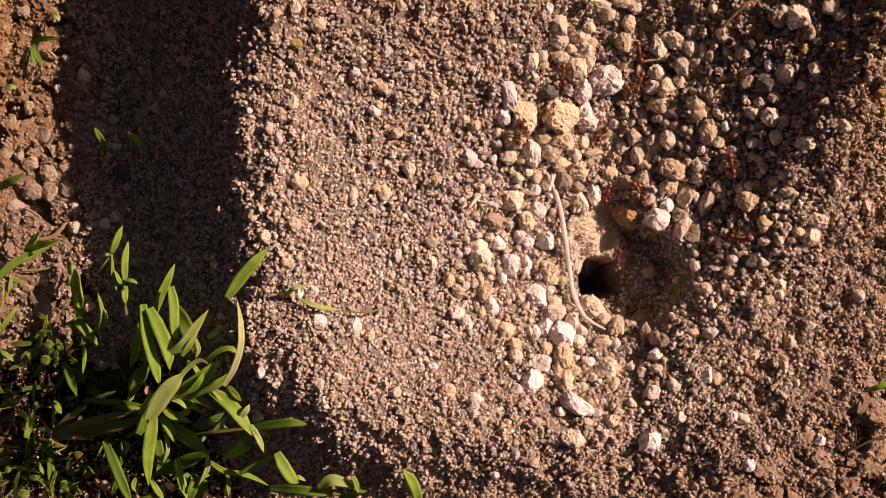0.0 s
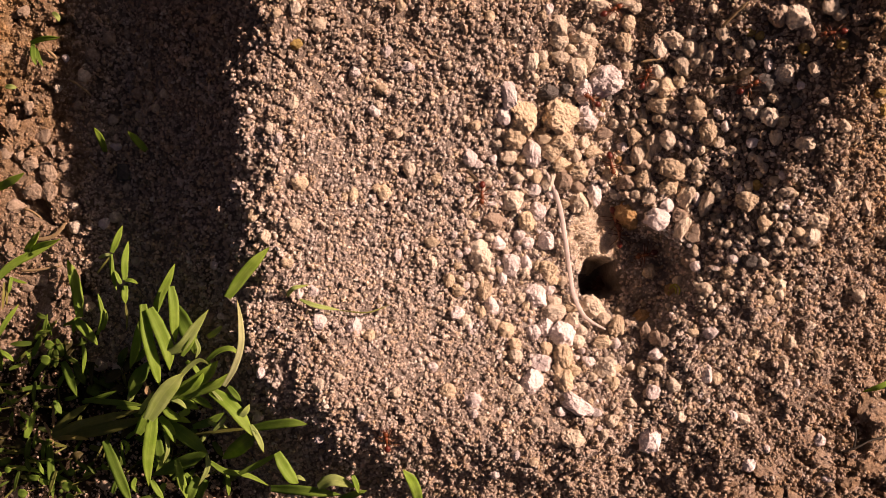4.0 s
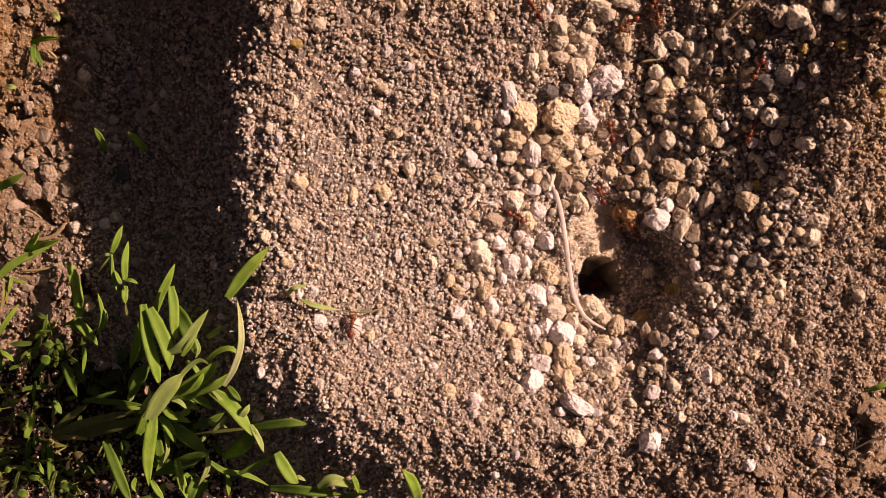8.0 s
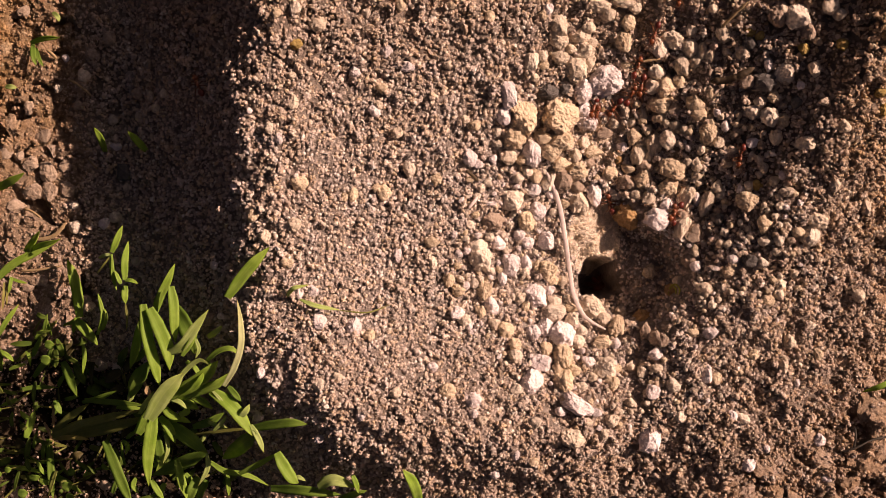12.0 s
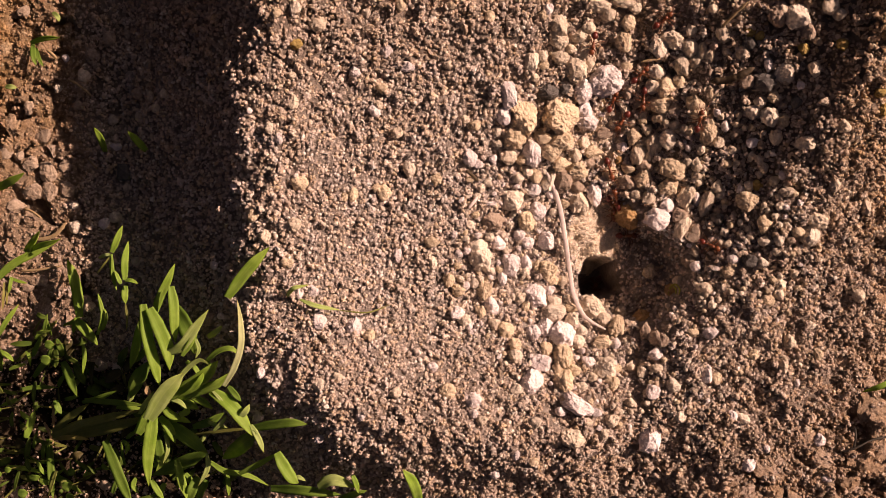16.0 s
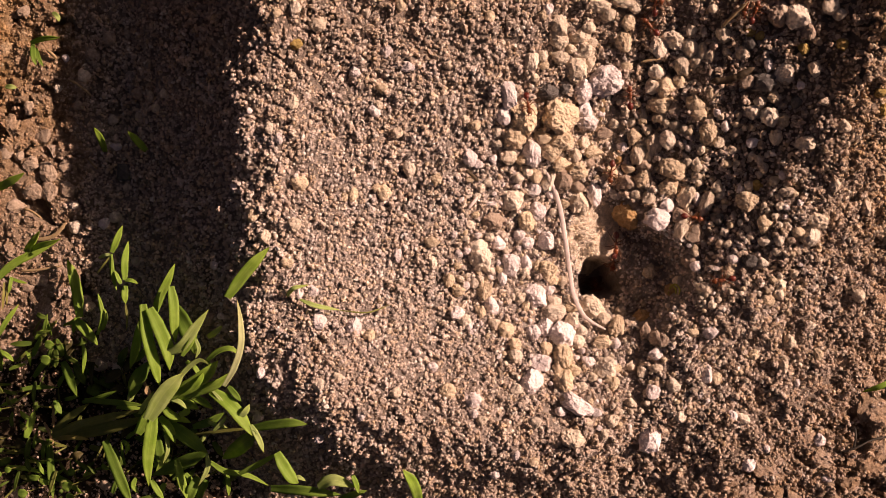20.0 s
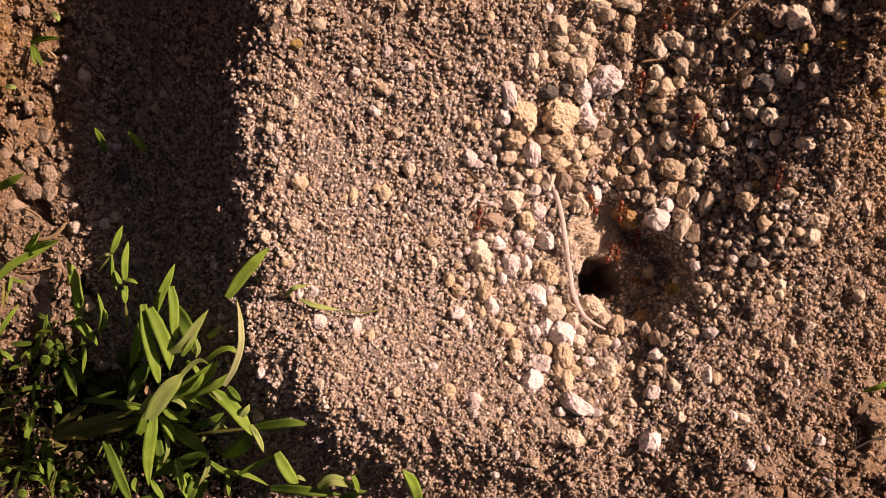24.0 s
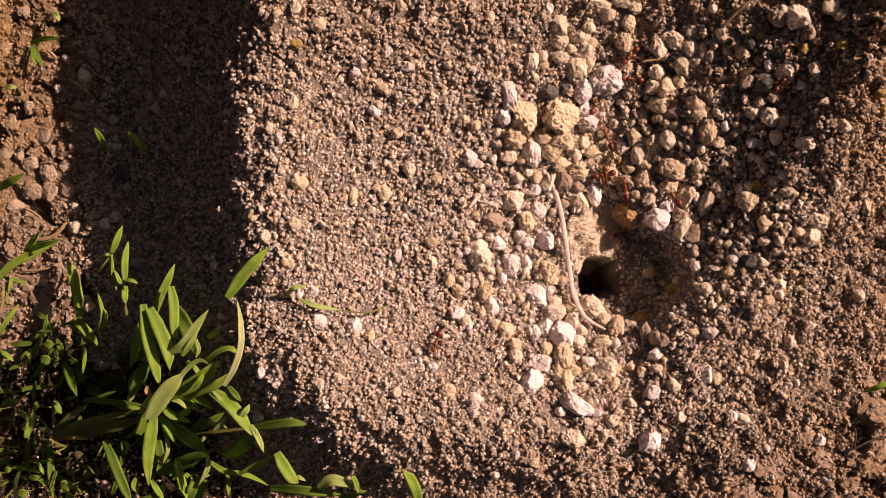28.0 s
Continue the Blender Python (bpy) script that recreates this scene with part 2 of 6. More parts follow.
def crumbly(x, y):
    """0 to 1: patches of loose ochre crumbs among the weeds."""
    out = 0
    for px, py, pr in ((-107, -48, 6.5), (-84, -59, 6), (-107, -61, 5), (-93, -27, 4), (-108, -40, 4), (-64, -48, 5)):
        out = np.maximum(out, sstep(pr, 0.45 * pr, np.hypot(x - px, y - py) + 2 * vnoise(x / 3, y / 3, 41)))
    return out


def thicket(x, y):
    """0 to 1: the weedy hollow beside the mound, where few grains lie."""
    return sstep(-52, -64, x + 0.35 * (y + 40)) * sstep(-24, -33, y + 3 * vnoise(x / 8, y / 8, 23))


# ---- building helpers ----
def mesh_of(name, verts, faces, mat, smooth=False):
    """A mesh from arrays of points (mm) and triangles or quads."""
    verts, faces = np.asarray(verts, np.float32) * MM, np.asarray(faces, np.int32)
    me = bpy.data.meshes.new(name)
    n, k = faces.shape
    me.vertices.add(len(verts))
    me.vertices.foreach_set("co", verts.ravel())
    me.loops.add(n * k)
    me.loops.foreach_set("vertex_index", faces.ravel())
    me.polygons.add(n)
    me.polygons.foreach_set("loop_start", np.arange(0, n * k, k, dtype=np.int32))
    me.polygons.foreach_set("use_smooth", np.full(n, smooth))
    me.update(calc_edges=True)
    me.materials.append(mat)
    return me


def ball(level):
    bm = bmesh.new()
    bmesh.ops.create_icosphere(bm, subdivisions=level, radius=1)
    v = np.array([q.co[:] for q in bm.verts])
    f = np.array([[q.index for q in face.verts] for face in bm.faces])
    bm.free()
    return v, f


def rough_stone(level, seed, lump=0.28, chip=0.12, cuts=5, skin=1.0):
    """An angular stone of about unit radius: a lumpy ball with broken flats and a crumbly skin."""
    rng = np.random.default_rng(seed)
    v, f = ball(level)

    def swell(v, f0, amp):
        o = Vector(rng.uniform(0, 90, 3))
        return v * np.array([1 + amp * noise.noise(Vector(q) * f0 + o) for q in v])[:, None]
    v = swell(swell(v, 1.1, lump * 1.6), 2.4, chip * 1.5)
    for _ in range(cuts):
        d = rng.normal(size=3)
        d /= np.linalg.norm(d)
        h = v @ d
        v = v - np.outer(np.maximum(h - rng.uniform(0.55, 0.85), 0) * (0.85 if skin == 1 else 0.62), d)
    for f0, amp in ((4.5, 0.10), (9, 0.06), (18, 0.03))[:level - 1 if level < 4 else 3]:
        v = swell(v, f0, amp * skin)
    return v * (1 + (0.26 if level < 3 else 0.016 * skin) * rng.uniform(-1, 1, (len(v), 1))), f


def knobbly(seed):
    """A crumb: small angular lumps stuck together."""
    rng = np.random.default_rng(seed)
    v, f = ball(1)
    vs, fs, base = [v * 0.62 * (1 + 0.3 * rng.uniform(-1, 1, (len(v), 1)))], [f], len(v)
    for _ in range(5):
        b, g = ball(1)
        d = rng.normal(size=3)
        d /= np.linalg.norm(d)
        b = b * rng.uniform(0.3, 0.52) * (1 + 0.22 * rng.uniform(-1, 1, (len(b), 1))) + d * 0.66
        vs.append(b)
        fs.append(g + base)
        base += len(b)
    return np.concatenate(vs), np.concatenate(fs)


def shaped_stone(level, seed):
    """A rounded, crumbly pebble that fills its box."""
    v, f = rough_stone(level, seed, 0.2, 0.1, 4, 0.9 if seed % 3 else 1.1)
    v = v - (v.max(0) + v.min(0)) / 2
    return v / (np.abs(v).max(0) * 0.93), f


def turns(rng, n):
    """n random rotations."""
    q = rng.normal(size=(n, 4))
    q /= np.linalg.norm(q, axis=1)[:, None]
    w, x, y, z = q.T
    return np.stack([np.stack([1 - 2 * (y * y + z * z), 2 * (x * y - z * w), 2 * (x * z + y * w)], 1),
                     np.stack([2 * (x * y + z * w), 1 - 2 * (x * x + z * z), 2 * (y * z - x * w)], 1),
                     np.stack([2 * (x * z - y * w), 2 * (y * z + x * w), 1 - 2 * (x * x + y * y)], 1)], 1)


# ---- ground ----
def axis(lo, hi, step, far):
    inner = list(np.arange(lo, hi + step / 2, step))
    up, g = [], step
    while (inner[-1] if not up else up[-1]) < far:
        g *= 1.6
        up.append((up[-1] if up else inner[-1]) + g)
    dn, g = [], step
    while (inner[0] if not dn else dn[-1]) > -far:
        g *= 1.6
        dn.append((dn[-1] if dn else inner[0]) - g)
    return np.array(dn[::-1] + inner + up)


def clump(x, y):
    """Loose grains lie in small heaps with hollows between, mm; packed firmer on the open flank."""
    firm = sstep(46, 20, np.hypot((x + 2), (y + 4) * 0.8))
    return (1.1 * vnoise(x / 2.3, y / 2.3, 41) + 0.85 * vnoise(x / 4.6, y / 4.6, 42)) * (1 - 0.6 * firm) * (1 - 0.6 * clay(x, y)) * (1 - trodden(x, y))


def cracks(x, y):
    """0 to 1: shrinkage cracks that branch through the bare clay."""
    w = vnoise(x / 9 + 0.5 * vnoise(x / 3, y / 3, 15), y / 9 + 0.3 * vnoise(x / 2.5, y / 2.5, 26), 14)
    w2 = vnoise(x / 5 + 0.6 * vnoise(x / 2, y / 2, 25), y / 5, 24)
    wide = np.exp(-(w / 0.11) ** 2) * sstep(-0.25, 0.25, vnoise(x / 16, y / 16, 16))
    return np.clip(wide + 0.7 * np.exp(-(w2 / 0.09) ** 2) * sstep(0.0, 0.4, vnoise(x / 11, y / 11, 27)), 0, 1) * sstep(0.3, 0.7, clay(x, y))


def soil_relief(x, y):
    """Clods and cracks of the bare soil, mm."""
    c = clay(x, y)
    lump = 0.9 * vnoise(x / 5.5, y / 5.5, 11) + 0.55 * np.tanh(3 * vnoise(x / 2.6, y / 2.6, 12)) + 0.4 * vnoise(x / 1.2, y / 1.2, 13)
    crack = -4.2 * cracks(x, y)
    near = sstep(400, 160, np.hypot(x, y))
    crust = 0.55 * vnoise(x / 1.15, y / 1.15, 17) + 0.5 * vnoise(x / 2.6, y / 2.6, 18) - 0.55 + 0.5 * trodden(x, y)
    return (c * (lump + crack) + (1 - c) * crust) * near


gx, gy = axis(-118, 118, 0.44, 90000), axis(-70, 70, 0.44, 90000)
GX, GY = np.meshgrid(gx, gy)
GZ = land(GX, GY) + soil_relief(GX, GY) + 0.7 * clump(GX, GY) * sstep(400, 160, np.hypot(GX, GY))
nx, ny = len(gx), len(gy)
idx = np.arange(nx * ny).reshape(ny, nx)
quads = np.stack([idx[:-1, :-1].ravel(), idx[:-1, 1:].ravel(), idx[1:, 1:].ravel(), idx[1:, :-1].ravel()], 1)
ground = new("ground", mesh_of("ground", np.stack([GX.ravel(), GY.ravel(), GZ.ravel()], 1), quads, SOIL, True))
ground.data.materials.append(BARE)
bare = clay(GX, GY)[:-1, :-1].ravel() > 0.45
sandy = (np.hypot(GX - 37.3, (GY - 2.6) * 0.75) + 0.8 * vnoise(GX / 2, GY / 2, 9) < 7)[:-1, :-1].ravel() | (np.hypot(GX - 38.5, (GY - 27) * 0.7) < 5.5)[:-1, :-1].ravel()
ground.data.materials.append(DIM_SOIL)
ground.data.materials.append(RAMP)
# Ground under the weeds takes the soil colour darkened for their shade.
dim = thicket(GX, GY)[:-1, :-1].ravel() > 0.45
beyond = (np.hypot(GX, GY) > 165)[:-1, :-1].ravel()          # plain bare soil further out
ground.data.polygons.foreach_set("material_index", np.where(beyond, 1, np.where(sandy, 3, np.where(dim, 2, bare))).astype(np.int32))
tagged(ground, "dry brown soil raised into a crater round an ant nest", "ground", kind="structure")

# ---- pebbles, each a thing of its own ----
STONES = [mesh_of("pebble", *shaped_stone(4 if i < 18 else 3 if i < 36 else 5, 100 + i), PALE) for i in range(43)]
stone_meshes = {}
taken = []
LABELS = {PALE: "whitish chalky pebble on the nest mound", CREAM: "cream-coloured rough pebble on the nest mound", GREY: "dull grey pebble among the grains",
          TAN: "tan sandstone pebble with a pitted face", ORANGE: "ochre-orange pebble by the nest entrance", YELLOW: "yellowish pebble among dark grains",
          BROWN: "brown pebble among the grains", DARK: "dark grey stone sunk in the grains", CLAY: "crumb of dry clay on bare soil"}


def pebble(x, y, w, h, turn, mat):
    """A pebble w by h mm in plan, bedded a third of its depth."""
    crumbly = mat in (TAN, ORANGE, YELLOW, CLAY)
    k = 3 * (len(taken) % 6) + (2 if crumbly else len(taken) % 2) + (18 if max(w, h) < 4 else 0)
    if max(w, h) >= 6.2:
        k = (38, 41)[len(taken) % 2] if crumbly else (36, 37, 39, 40, 42)[len(taken) % 5]
    key = (k, mat.name)
    if key not in stone_meshes:
        me = STONES[k].copy()
        me.materials[0] = mat
        stone_meshes[key] = me
    deep = 0.42 * min(w, h) + 0.1 * max(w, h)
    if mat is CLAY:
        deep *= 0.55
    ob = new("pebble", stone_meshes[key])
    spin = Euler((random.uniform(-0.35, 0.35), random.uniform(-0.35, 0.35), radians(turn)))
    ob.matrix_world = Matrix.LocRotScale(Vector((x, y, float(land(x, y)) + (-0.45 if mat is ORANGE else 0.05) * deep)) * MM, spin,
                                         Vector((0.54 * w, 0.54 * h, 1.1 * deep)))
    taken.append((x, y, 0.5 * math.sqrt(w * h)))
    return tagged(ob, LABELS[mat], "pebble", group="pebbles of the nest mound")


pebble(27.2, 52.0, 3.8, 4.8, 0, GREY)
pebble(27.2, 48.5, 4.1, 3.2, 0, GREY)
pebble(32.5, 50.0, 4.5, 3.5, 0, GREY)
pebble(33.8, 47.1, 3.9, 3.9, 0, GREY)
pebble(31.6, 42.4, 4.8, 5.1, 20, GREY)
pebble(34.6, 44.4, 2.9, 3.2, 0, GREY)
pebble(38.7, 40.1, 7.7, 7.3, 0, PALE)
pebble(33.4, 37.3, 4.2, 5.3, -20, PALE)
pebble(33.9, 33.2, 3.9, 3.9, 0, PALE)
pebble(34.4, 30.4, 4.9, 3.9, 0, PALE)
pebble(15.3, 35.9, 3.5, 5.8, 15, PALE)
pebble(14.1, 31.1, 3.5, 3.8, 20, PALE)
pebble(27.9, 31.3, 8.5, 7.5, 0, TAN)
pebble(19.0, 31.2, 6.1, 7.6, 25, TAN)
pebble(16.8, 26.2, 5.1, 4.5, 0, TAN)
pebble(21.2, 22.8, 4.0, 6.2, 10, PALE)
pebble(23.7, 26.6, 3.5, 3.2, 0, TAN)
pebble(28.0, 25.5, 5.8, 4.5, 0, TAN)
pebble(25.8, 23.0, 4.5, 3.9, 0, TAN)
pebble(28.5, 20.4, 4.2, 3.3, 10, TAN)
pebble(31.8, 22.7, 2.9, 3.9, 0, GREY)
pebble(32.0, 18.7, 5.4, 4.3, 0, TAN)
pebble(29.0, 16.6, 4.1, 4.6, 0, BROWN)
pebble(25.4, 16.5, 2.6, 4.7, -20, CREAM)
pebble(33.2, 11.4, 4.3, 5.7, 0, GREY)
pebble(36.9, 13.5, 3.3, 5.7, 10, PALE)
pebble(6.2, 21.6, 3.2, 4.2, 20, PALE)
pebble(8.3, 20.0, 2.2, 1.9, 0, PALE)
pebble(20.7, 43.6, 3.1, 4.2, 0, CREAM)
pebble(23.6, 43.1, 2.2, 2.5, 0, TAN)
pebble(27.6, 44.9, 3.8, 2.9, 0, GREY)
pebble(21.4, 40.3, 2.2, 1.9, 0, GREY)
pebble(24.8, 37.0, 4.8, 3.2, 0, DARK)
pebble(22.0, 14.5, 2.9, 3.3, 0, PALE)
pebble(16.7, 11.6, 4.9, 4.3, 0, CREAM)
pebble(11.1, 10.7, 3.0, 1.0, 0, PALE)
pebble(26.1, 13.0, 2.3, 2.6, 0, PALE)
pebble(22.8, 9.1, 3.9, 4.1, 0, PALE)
pebble(20.1, 6.7, 3.9, 4.6, 10, TAN)
pebble(11.8, 6.6, 4.9, 3.9, 0, BROWN)
pebble(18.5, 3.4, 2.3, 3.0, 0, PALE)
pebble(24.9, 2.1, 3.7, 4.0, 0, PALE)
pebble(20.5, 1.5, 3.0, 2.8, 0, PALE)
pebble(13.1, 1.5, 3.7, 3.0, 0, PALE)
pebble(8.5, 0.8, 3.9, 2.9, 0, CREAM)
pebble(29.4, 11.0, 2.3, 2.0, 0, TAN)
pebble(42.6, 49.1, 3.6, 4.9, 0, TAN)
pebble(43.6, 53.3, 2.9, 3.6, 0, TAN)
pebble(45.1, 56.5, 2.9, 2.6, 0, GREY)
pebble(42.4, 57.6, 4.9, 2.3, 0, GREY)
pebble(34.3, 52.1, 3.2, 2.9, 0, GREY)
pebble(36.6, 56.7, 4.9, 2.9, 0, GREY)
pebble(38.7, 55.0, 3.2, 2.6, 0, GREY)
pebble(24.4, 55.5, 2.2, 2.2, 0, PALE)
pebble(23.1, 54.3, 2.2, 2.2, 0, TAN)
pebble(50.8, 47.2, 3.9, 4.3, 0, CREAM)
pebble(50.8, 42.1, 3.9, 3.3, 0, CREAM)
pebble(50.0, 38.7, 3.7, 3.3, 0, GREY)
pebble(51.4, 34.5, 5.2, 3.7, 0, TAN)
pebble(47.8, 31.8, 2.3, 3.9, 0, TAN)
pebble(51.8, 31.6, 3.3, 2.4, 0, TAN)
pebble(46.1, 27.4, 3.3, 4.4, 0, TAN)
pebble(51.0, 26.0, 3.7, 4.8, -15, GREY)
pebble(47.2, 22.9, 3.3, 5.4, -15, GREY)
pebble(43.3, 24.8, 2.3, 2.3, 0, PALE)
pebble(48.3, 17.0, 3.6, 4.4, 0, TAN)
pebble(46.1, 8.4, 7.7, 6.1, 0, ORANGE)
pebble(51.9, 6.9, 5.7, 5.0, 0, PALE)
pebble(47.1, 13.2, 3.0, 2.6, 0, GREY)
pebble(49.9, 12.4, 3.0, 3.3, 0, GREY)
pebble(45.1, 19.7, 3.0, 2.4, 0, TAN)
pebble(40.5, 18.4, 3.3, 3.3, 0, TAN)
pebble(44.9, 16.4, 4.4, 4.0, 0, BROWN)
pebble(36.2, 23.5, 4.6, 3.0, 0, TAN)
pebble(33.8, 25.6, 2.6, 3.3, 0, GREY)
pebble(38.8, 28.1, 3.9, 2.6, 0, BROWN)
pebble(43.7, 43.4, 2.3, 2.6, 0, TAN)
pebble(44.2, 36.9, 2.3, 2.4, 0, BROWN)
pebble(43.8, 33.1, 2.0, 3.0, 0, GREY)
pebble(37.9, 32.7, 2.0, 2.0, 0, PALE)
pebble(32.5, 15.0, 3.3, 2.6, 0, BROWN)
pebble(53.3, 20.8, 2.0, 2.4, 0, GREY)
pebble(49.9, 23.2, 2.3, 2.6, 0, GREY)
pebble(18.8, 21.2, 2.6, 2.3, 0, TAN)
pebble(15.6, 21.7, 3.9, 3.2, 0, GREY)
pebble(20.2, 18.6, 2.6, 2.3, 0, CREAM)
pebble(18.0, 17.0, 2.6, 2.6, 0, CREAM)
pebble(22.2, 17.4, 2.6, 3.3, 0, TAN)
pebble(12.5, 27.6, 2.2, 2.2, 0, CREAM)
pebble(23.3, 44.9, 2.2, 2.5, 0, CREAM)
pebble(7.4, 29.0, 2.5, 2.5, 0, TAN)
pebble(5.1, 30.1, 2.1, 1.9, 0, GREY)
pebble(1.3, 42.1, 2.2, 1.9, 0, GREY)
pebble(10.6, 53.1, 2.2, 2.5, 0, TAN)
pebble(1.9, 55.0, 2.1, 1.8, 0, TAN)
pebble(28.8, 37.8, 2.6, 2.3, 0, DARK)
pebble(35.1, 48.7, 2.6, 2.3, 0, GREY)
pebble(30.2, 47.2, 2.6, 2.2, 0, GREY)
pebble(39.2, 36.3, 2.3, 2.2, 0, DARK)
pebble(41.4, 30.3, 2.4, 2.4, 0, GREY)
pebble(45.3, 30.5, 2.2, 2.2, 0, GREY)
pebble(49.3, 28.6, 2.0, 2.4, 0, GREY)
pebble(49.2, 20.2, 4.0, 3.0, 0, BROWN)
pebble(42.7, 21.7, 2.3, 2.3, 0, ORANGE)
pebble(35.3, 20.8, 2.6, 2.2, 0, BROWN)
pebble(8.9, -2.3, 4.9, 6.0, 0, CREAM)
pebble(16.2, -3.9, 3.9, 5.0, 0, PALE)
pebble(14.2, -7.2, 2.1, 3.0, 0, PALE)
pebble(25.6, -5.3, 4.4, 4.6, 0, TAN)
pebble(20.2, -3.3, 2.6, 3.4, 0, PALE)
pebble(22.6, -4.0, 2.1, 2.4, 0, TAN)
pebble(22.2, -11.5, 5.1, 5.8, 15, PALE)
pebble(29.0, -8.0, 2.7, 2.7, 0, GREY)
pebble(26.6, -7.6, 2.7, 2.4, 0, TAN)
pebble(9.9, -10.1, 3.6, 4.3, 0, TAN)
pebble(11.5, -13.5, 3.4, 3.9, 0, PALE)
pebble(8.9, -15.0, 2.3, 2.6, 0, TAN)
pebble(3.3, -15.1, 3.2, 3.0, 0, PALE)
pebble(4.9, -17.1, 3.0, 3.0, 0, CREAM)
pebble(6.2, -18.3, 1.7, 1.9, 0, PALE)
pebble(12.4, -18.2, 2.6, 3.0, 0, GREY)
pebble(15.0, -19.5, 3.6, 3.9, 0, TAN)
pebble(1.4, -7.4, 2.6, 3.0, 0, TAN)
pebble(3.7, -9.8, 3.0, 2.6, 0, TAN)
pebble(7.2, -8.1, 2.3, 2.3, 0, CREAM)
pebble(18.5, -11.8, 3.0, 2.4, 0, GREY)
pebble(19.8, -14.1, 2.0, 3.3, 0, TAN)
pebble(26.5, -15.5, 5.7, 4.0, 0, CREAM)
pebble(24.7, -19.0, 3.7, 4.6, 0, PALE)
pebble(28.5, -20.6, 5.6, 5.9, 0, PALE)
pebble(21.6, -20.2, 3.0, 3.9, 0, PALE)
pebble(31.1, -17.5, 3.0, 4.0, 0, CREAM)
pebble(32.4, -22.3, 3.0, 3.0, 0, CREAM)
pebble(24.7, -23.9, 2.6, 3.2, 0, TAN)
pebble(28.6, -25.6, 4.3, 5.2, 0, TAN)
pebble(31.3, -28.9, 3.0, 2.7, 0, TAN)
pebble(28.6, -31.1, 4.3, 4.9, 20, TAN)
pebble(23.0, -26.9, 4.7, 3.6, -15, PALE)
pebble(17.2, -25.4, 3.0, 3.0, 0, CREAM)
pebble(17.2, -22.9, 2.6, 3.0, 0, TAN)
pebble(20.9, -31.3, 4.9, 5.7, 0, PALE)
pebble(17.3, -32.7, 2.9, 2.6, 0, CREAM)
pebble(6.7, -34.9, 3.8, 3.5, 0, PALE)
pebble(1.0, -32.8, 3.5, 3.5, 0, TAN)
pebble(31.6, -36.8, 7.7, 4.0, -25, PALE)
pebble(27.6, -38.2, 2.3, 1.9, 0, PALE)
pebble(30.8, -44.7, 6.1, 4.5, -20, GREY)
pebble(36.3, -38.5, 2.3, 1.9, 0, PALE)
pebble(32.9, -32.8, 2.6, 2.3, 0, CREAM)
pebble(38.7, -28.4, 5.0, 4.6, 0, CREAM)
pebble(34.9, -27.0, 3.0, 2.4, 0, PALE)
pebble(41.7, -28.8, 2.4, 2.4, 0, TAN)
pebble(40.5, -31.9, 3.3, 3.0, 0, TAN)
pebble(38.2, -22.6, 4.6, 3.0, 10, TAN)
pebble(41.6, -23.0, 2.4, 2.7, 0, PALE)
pebble(42.0, -18.8, 3.7, 4.8, 0, TAN)
pebble(39.1, -17.2, 3.3, 3.3, 0, GREY)
pebble(49.5, -16.8, 4.4, 3.7, 20, ORANGE)
pebble(51.0, -25.1, 3.3, 3.0, 0, PALE)
pebble(50.2, -34.1, 3.6, 3.3, 0, PALE)
pebble(50.1, -46.1, 4.7, 5.7, 0, PALE)
pebble(36.2, -14.2, 6.3, 5.5, -20, GREY)
pebble(51.3, -5.4, 2.8, 3.5, 0, TAN)
pebble(51.3, -21.2, 3.3, 3.3, 0, BROWN)
pebble(12.3, -53.5, 2.3, 2.3, 0, PALE)
pebble(21.3, -50.1, 2.5, 2.3, 0, TAN)
pebble(17.0, -48.1, 2.3, 2.5, 0, PALE)
pebble(40.1, -40.6, 3.2, 2.6, 0, GREY)
pebble(51.2, -28.7, 2.7, 2.1, 0, GREY)
pebble(45.0, -36.7, 2.4, 2.0, 0, GREY)
pebble(49.0, -19.7, 2.8, 3.7, 0, BROWN)
pebble(44.3, -15.9, 2.7, 2.7, 0, GREY)
pebble(31.3, -14.3, 2.7, 2.1, 0, TAN)
pebble(26.0, -9.9, 2.4, 2.0, 0, PALE)
pebble(27.2, -12.9, 3.0, 2.6, 0, CREAM)
pebble(33.5, -19.7, 2.6, 2.4, 0, CREAM)
pebble(27.3, -28.5, 2.3, 2.3, 0, TAN)
pebble(35.8, -30.5, 2.2, 2.0, 0, GREY)
pebble(21.6, -40.6, 2.5, 2.5, 0, CREAM)
pebble(38.0, -43.7, 2.3, 2.3, 0, GREY)
pebble(34.0, -40.9, 2.2, 1.9, 0, GREY)
pebble(45.0, -24.4, 2.4, 2.3, 0, GREY)
pebble(45.5, -28.2, 2.7, 2.7, 0, GREY)
pebble(47.9, -29.4, 2.4, 2.6, 0, GREY)
pebble(7.0, -37.8, 1.9, 1.9, 0, PALE)
pebble(8.9, -39.4, 2.3, 2.1, 0, GREY)
pebble(80.5, 52.8, 5.2, 5.5, 20, CREAM)
pebble(76.0, 52.8, 3.8, 4.9, 0, BROWN)
pebble(77.3, 54.4, 2.9, 3.2, 0, GREY)
pebble(86.9, 54.5, 3.5, 3.8, -20, GREY)
pebble(88.9, 52.5, 2.5, 2.5, 0, GREY)
pebble(53.9, 49.4, 5.1, 3.7, -25, GREY)
pebble(58.0, 47.2, 3.3, 3.9, 0, GREY)
pebble(60.9, 46.6, 2.4, 3.7, -10, GREY)
pebble(62.6, 45.5, 2.3, 3.9, 0, GREY)
pebble(56.4, 43.3, 3.3, 4.6, 0, GREY)
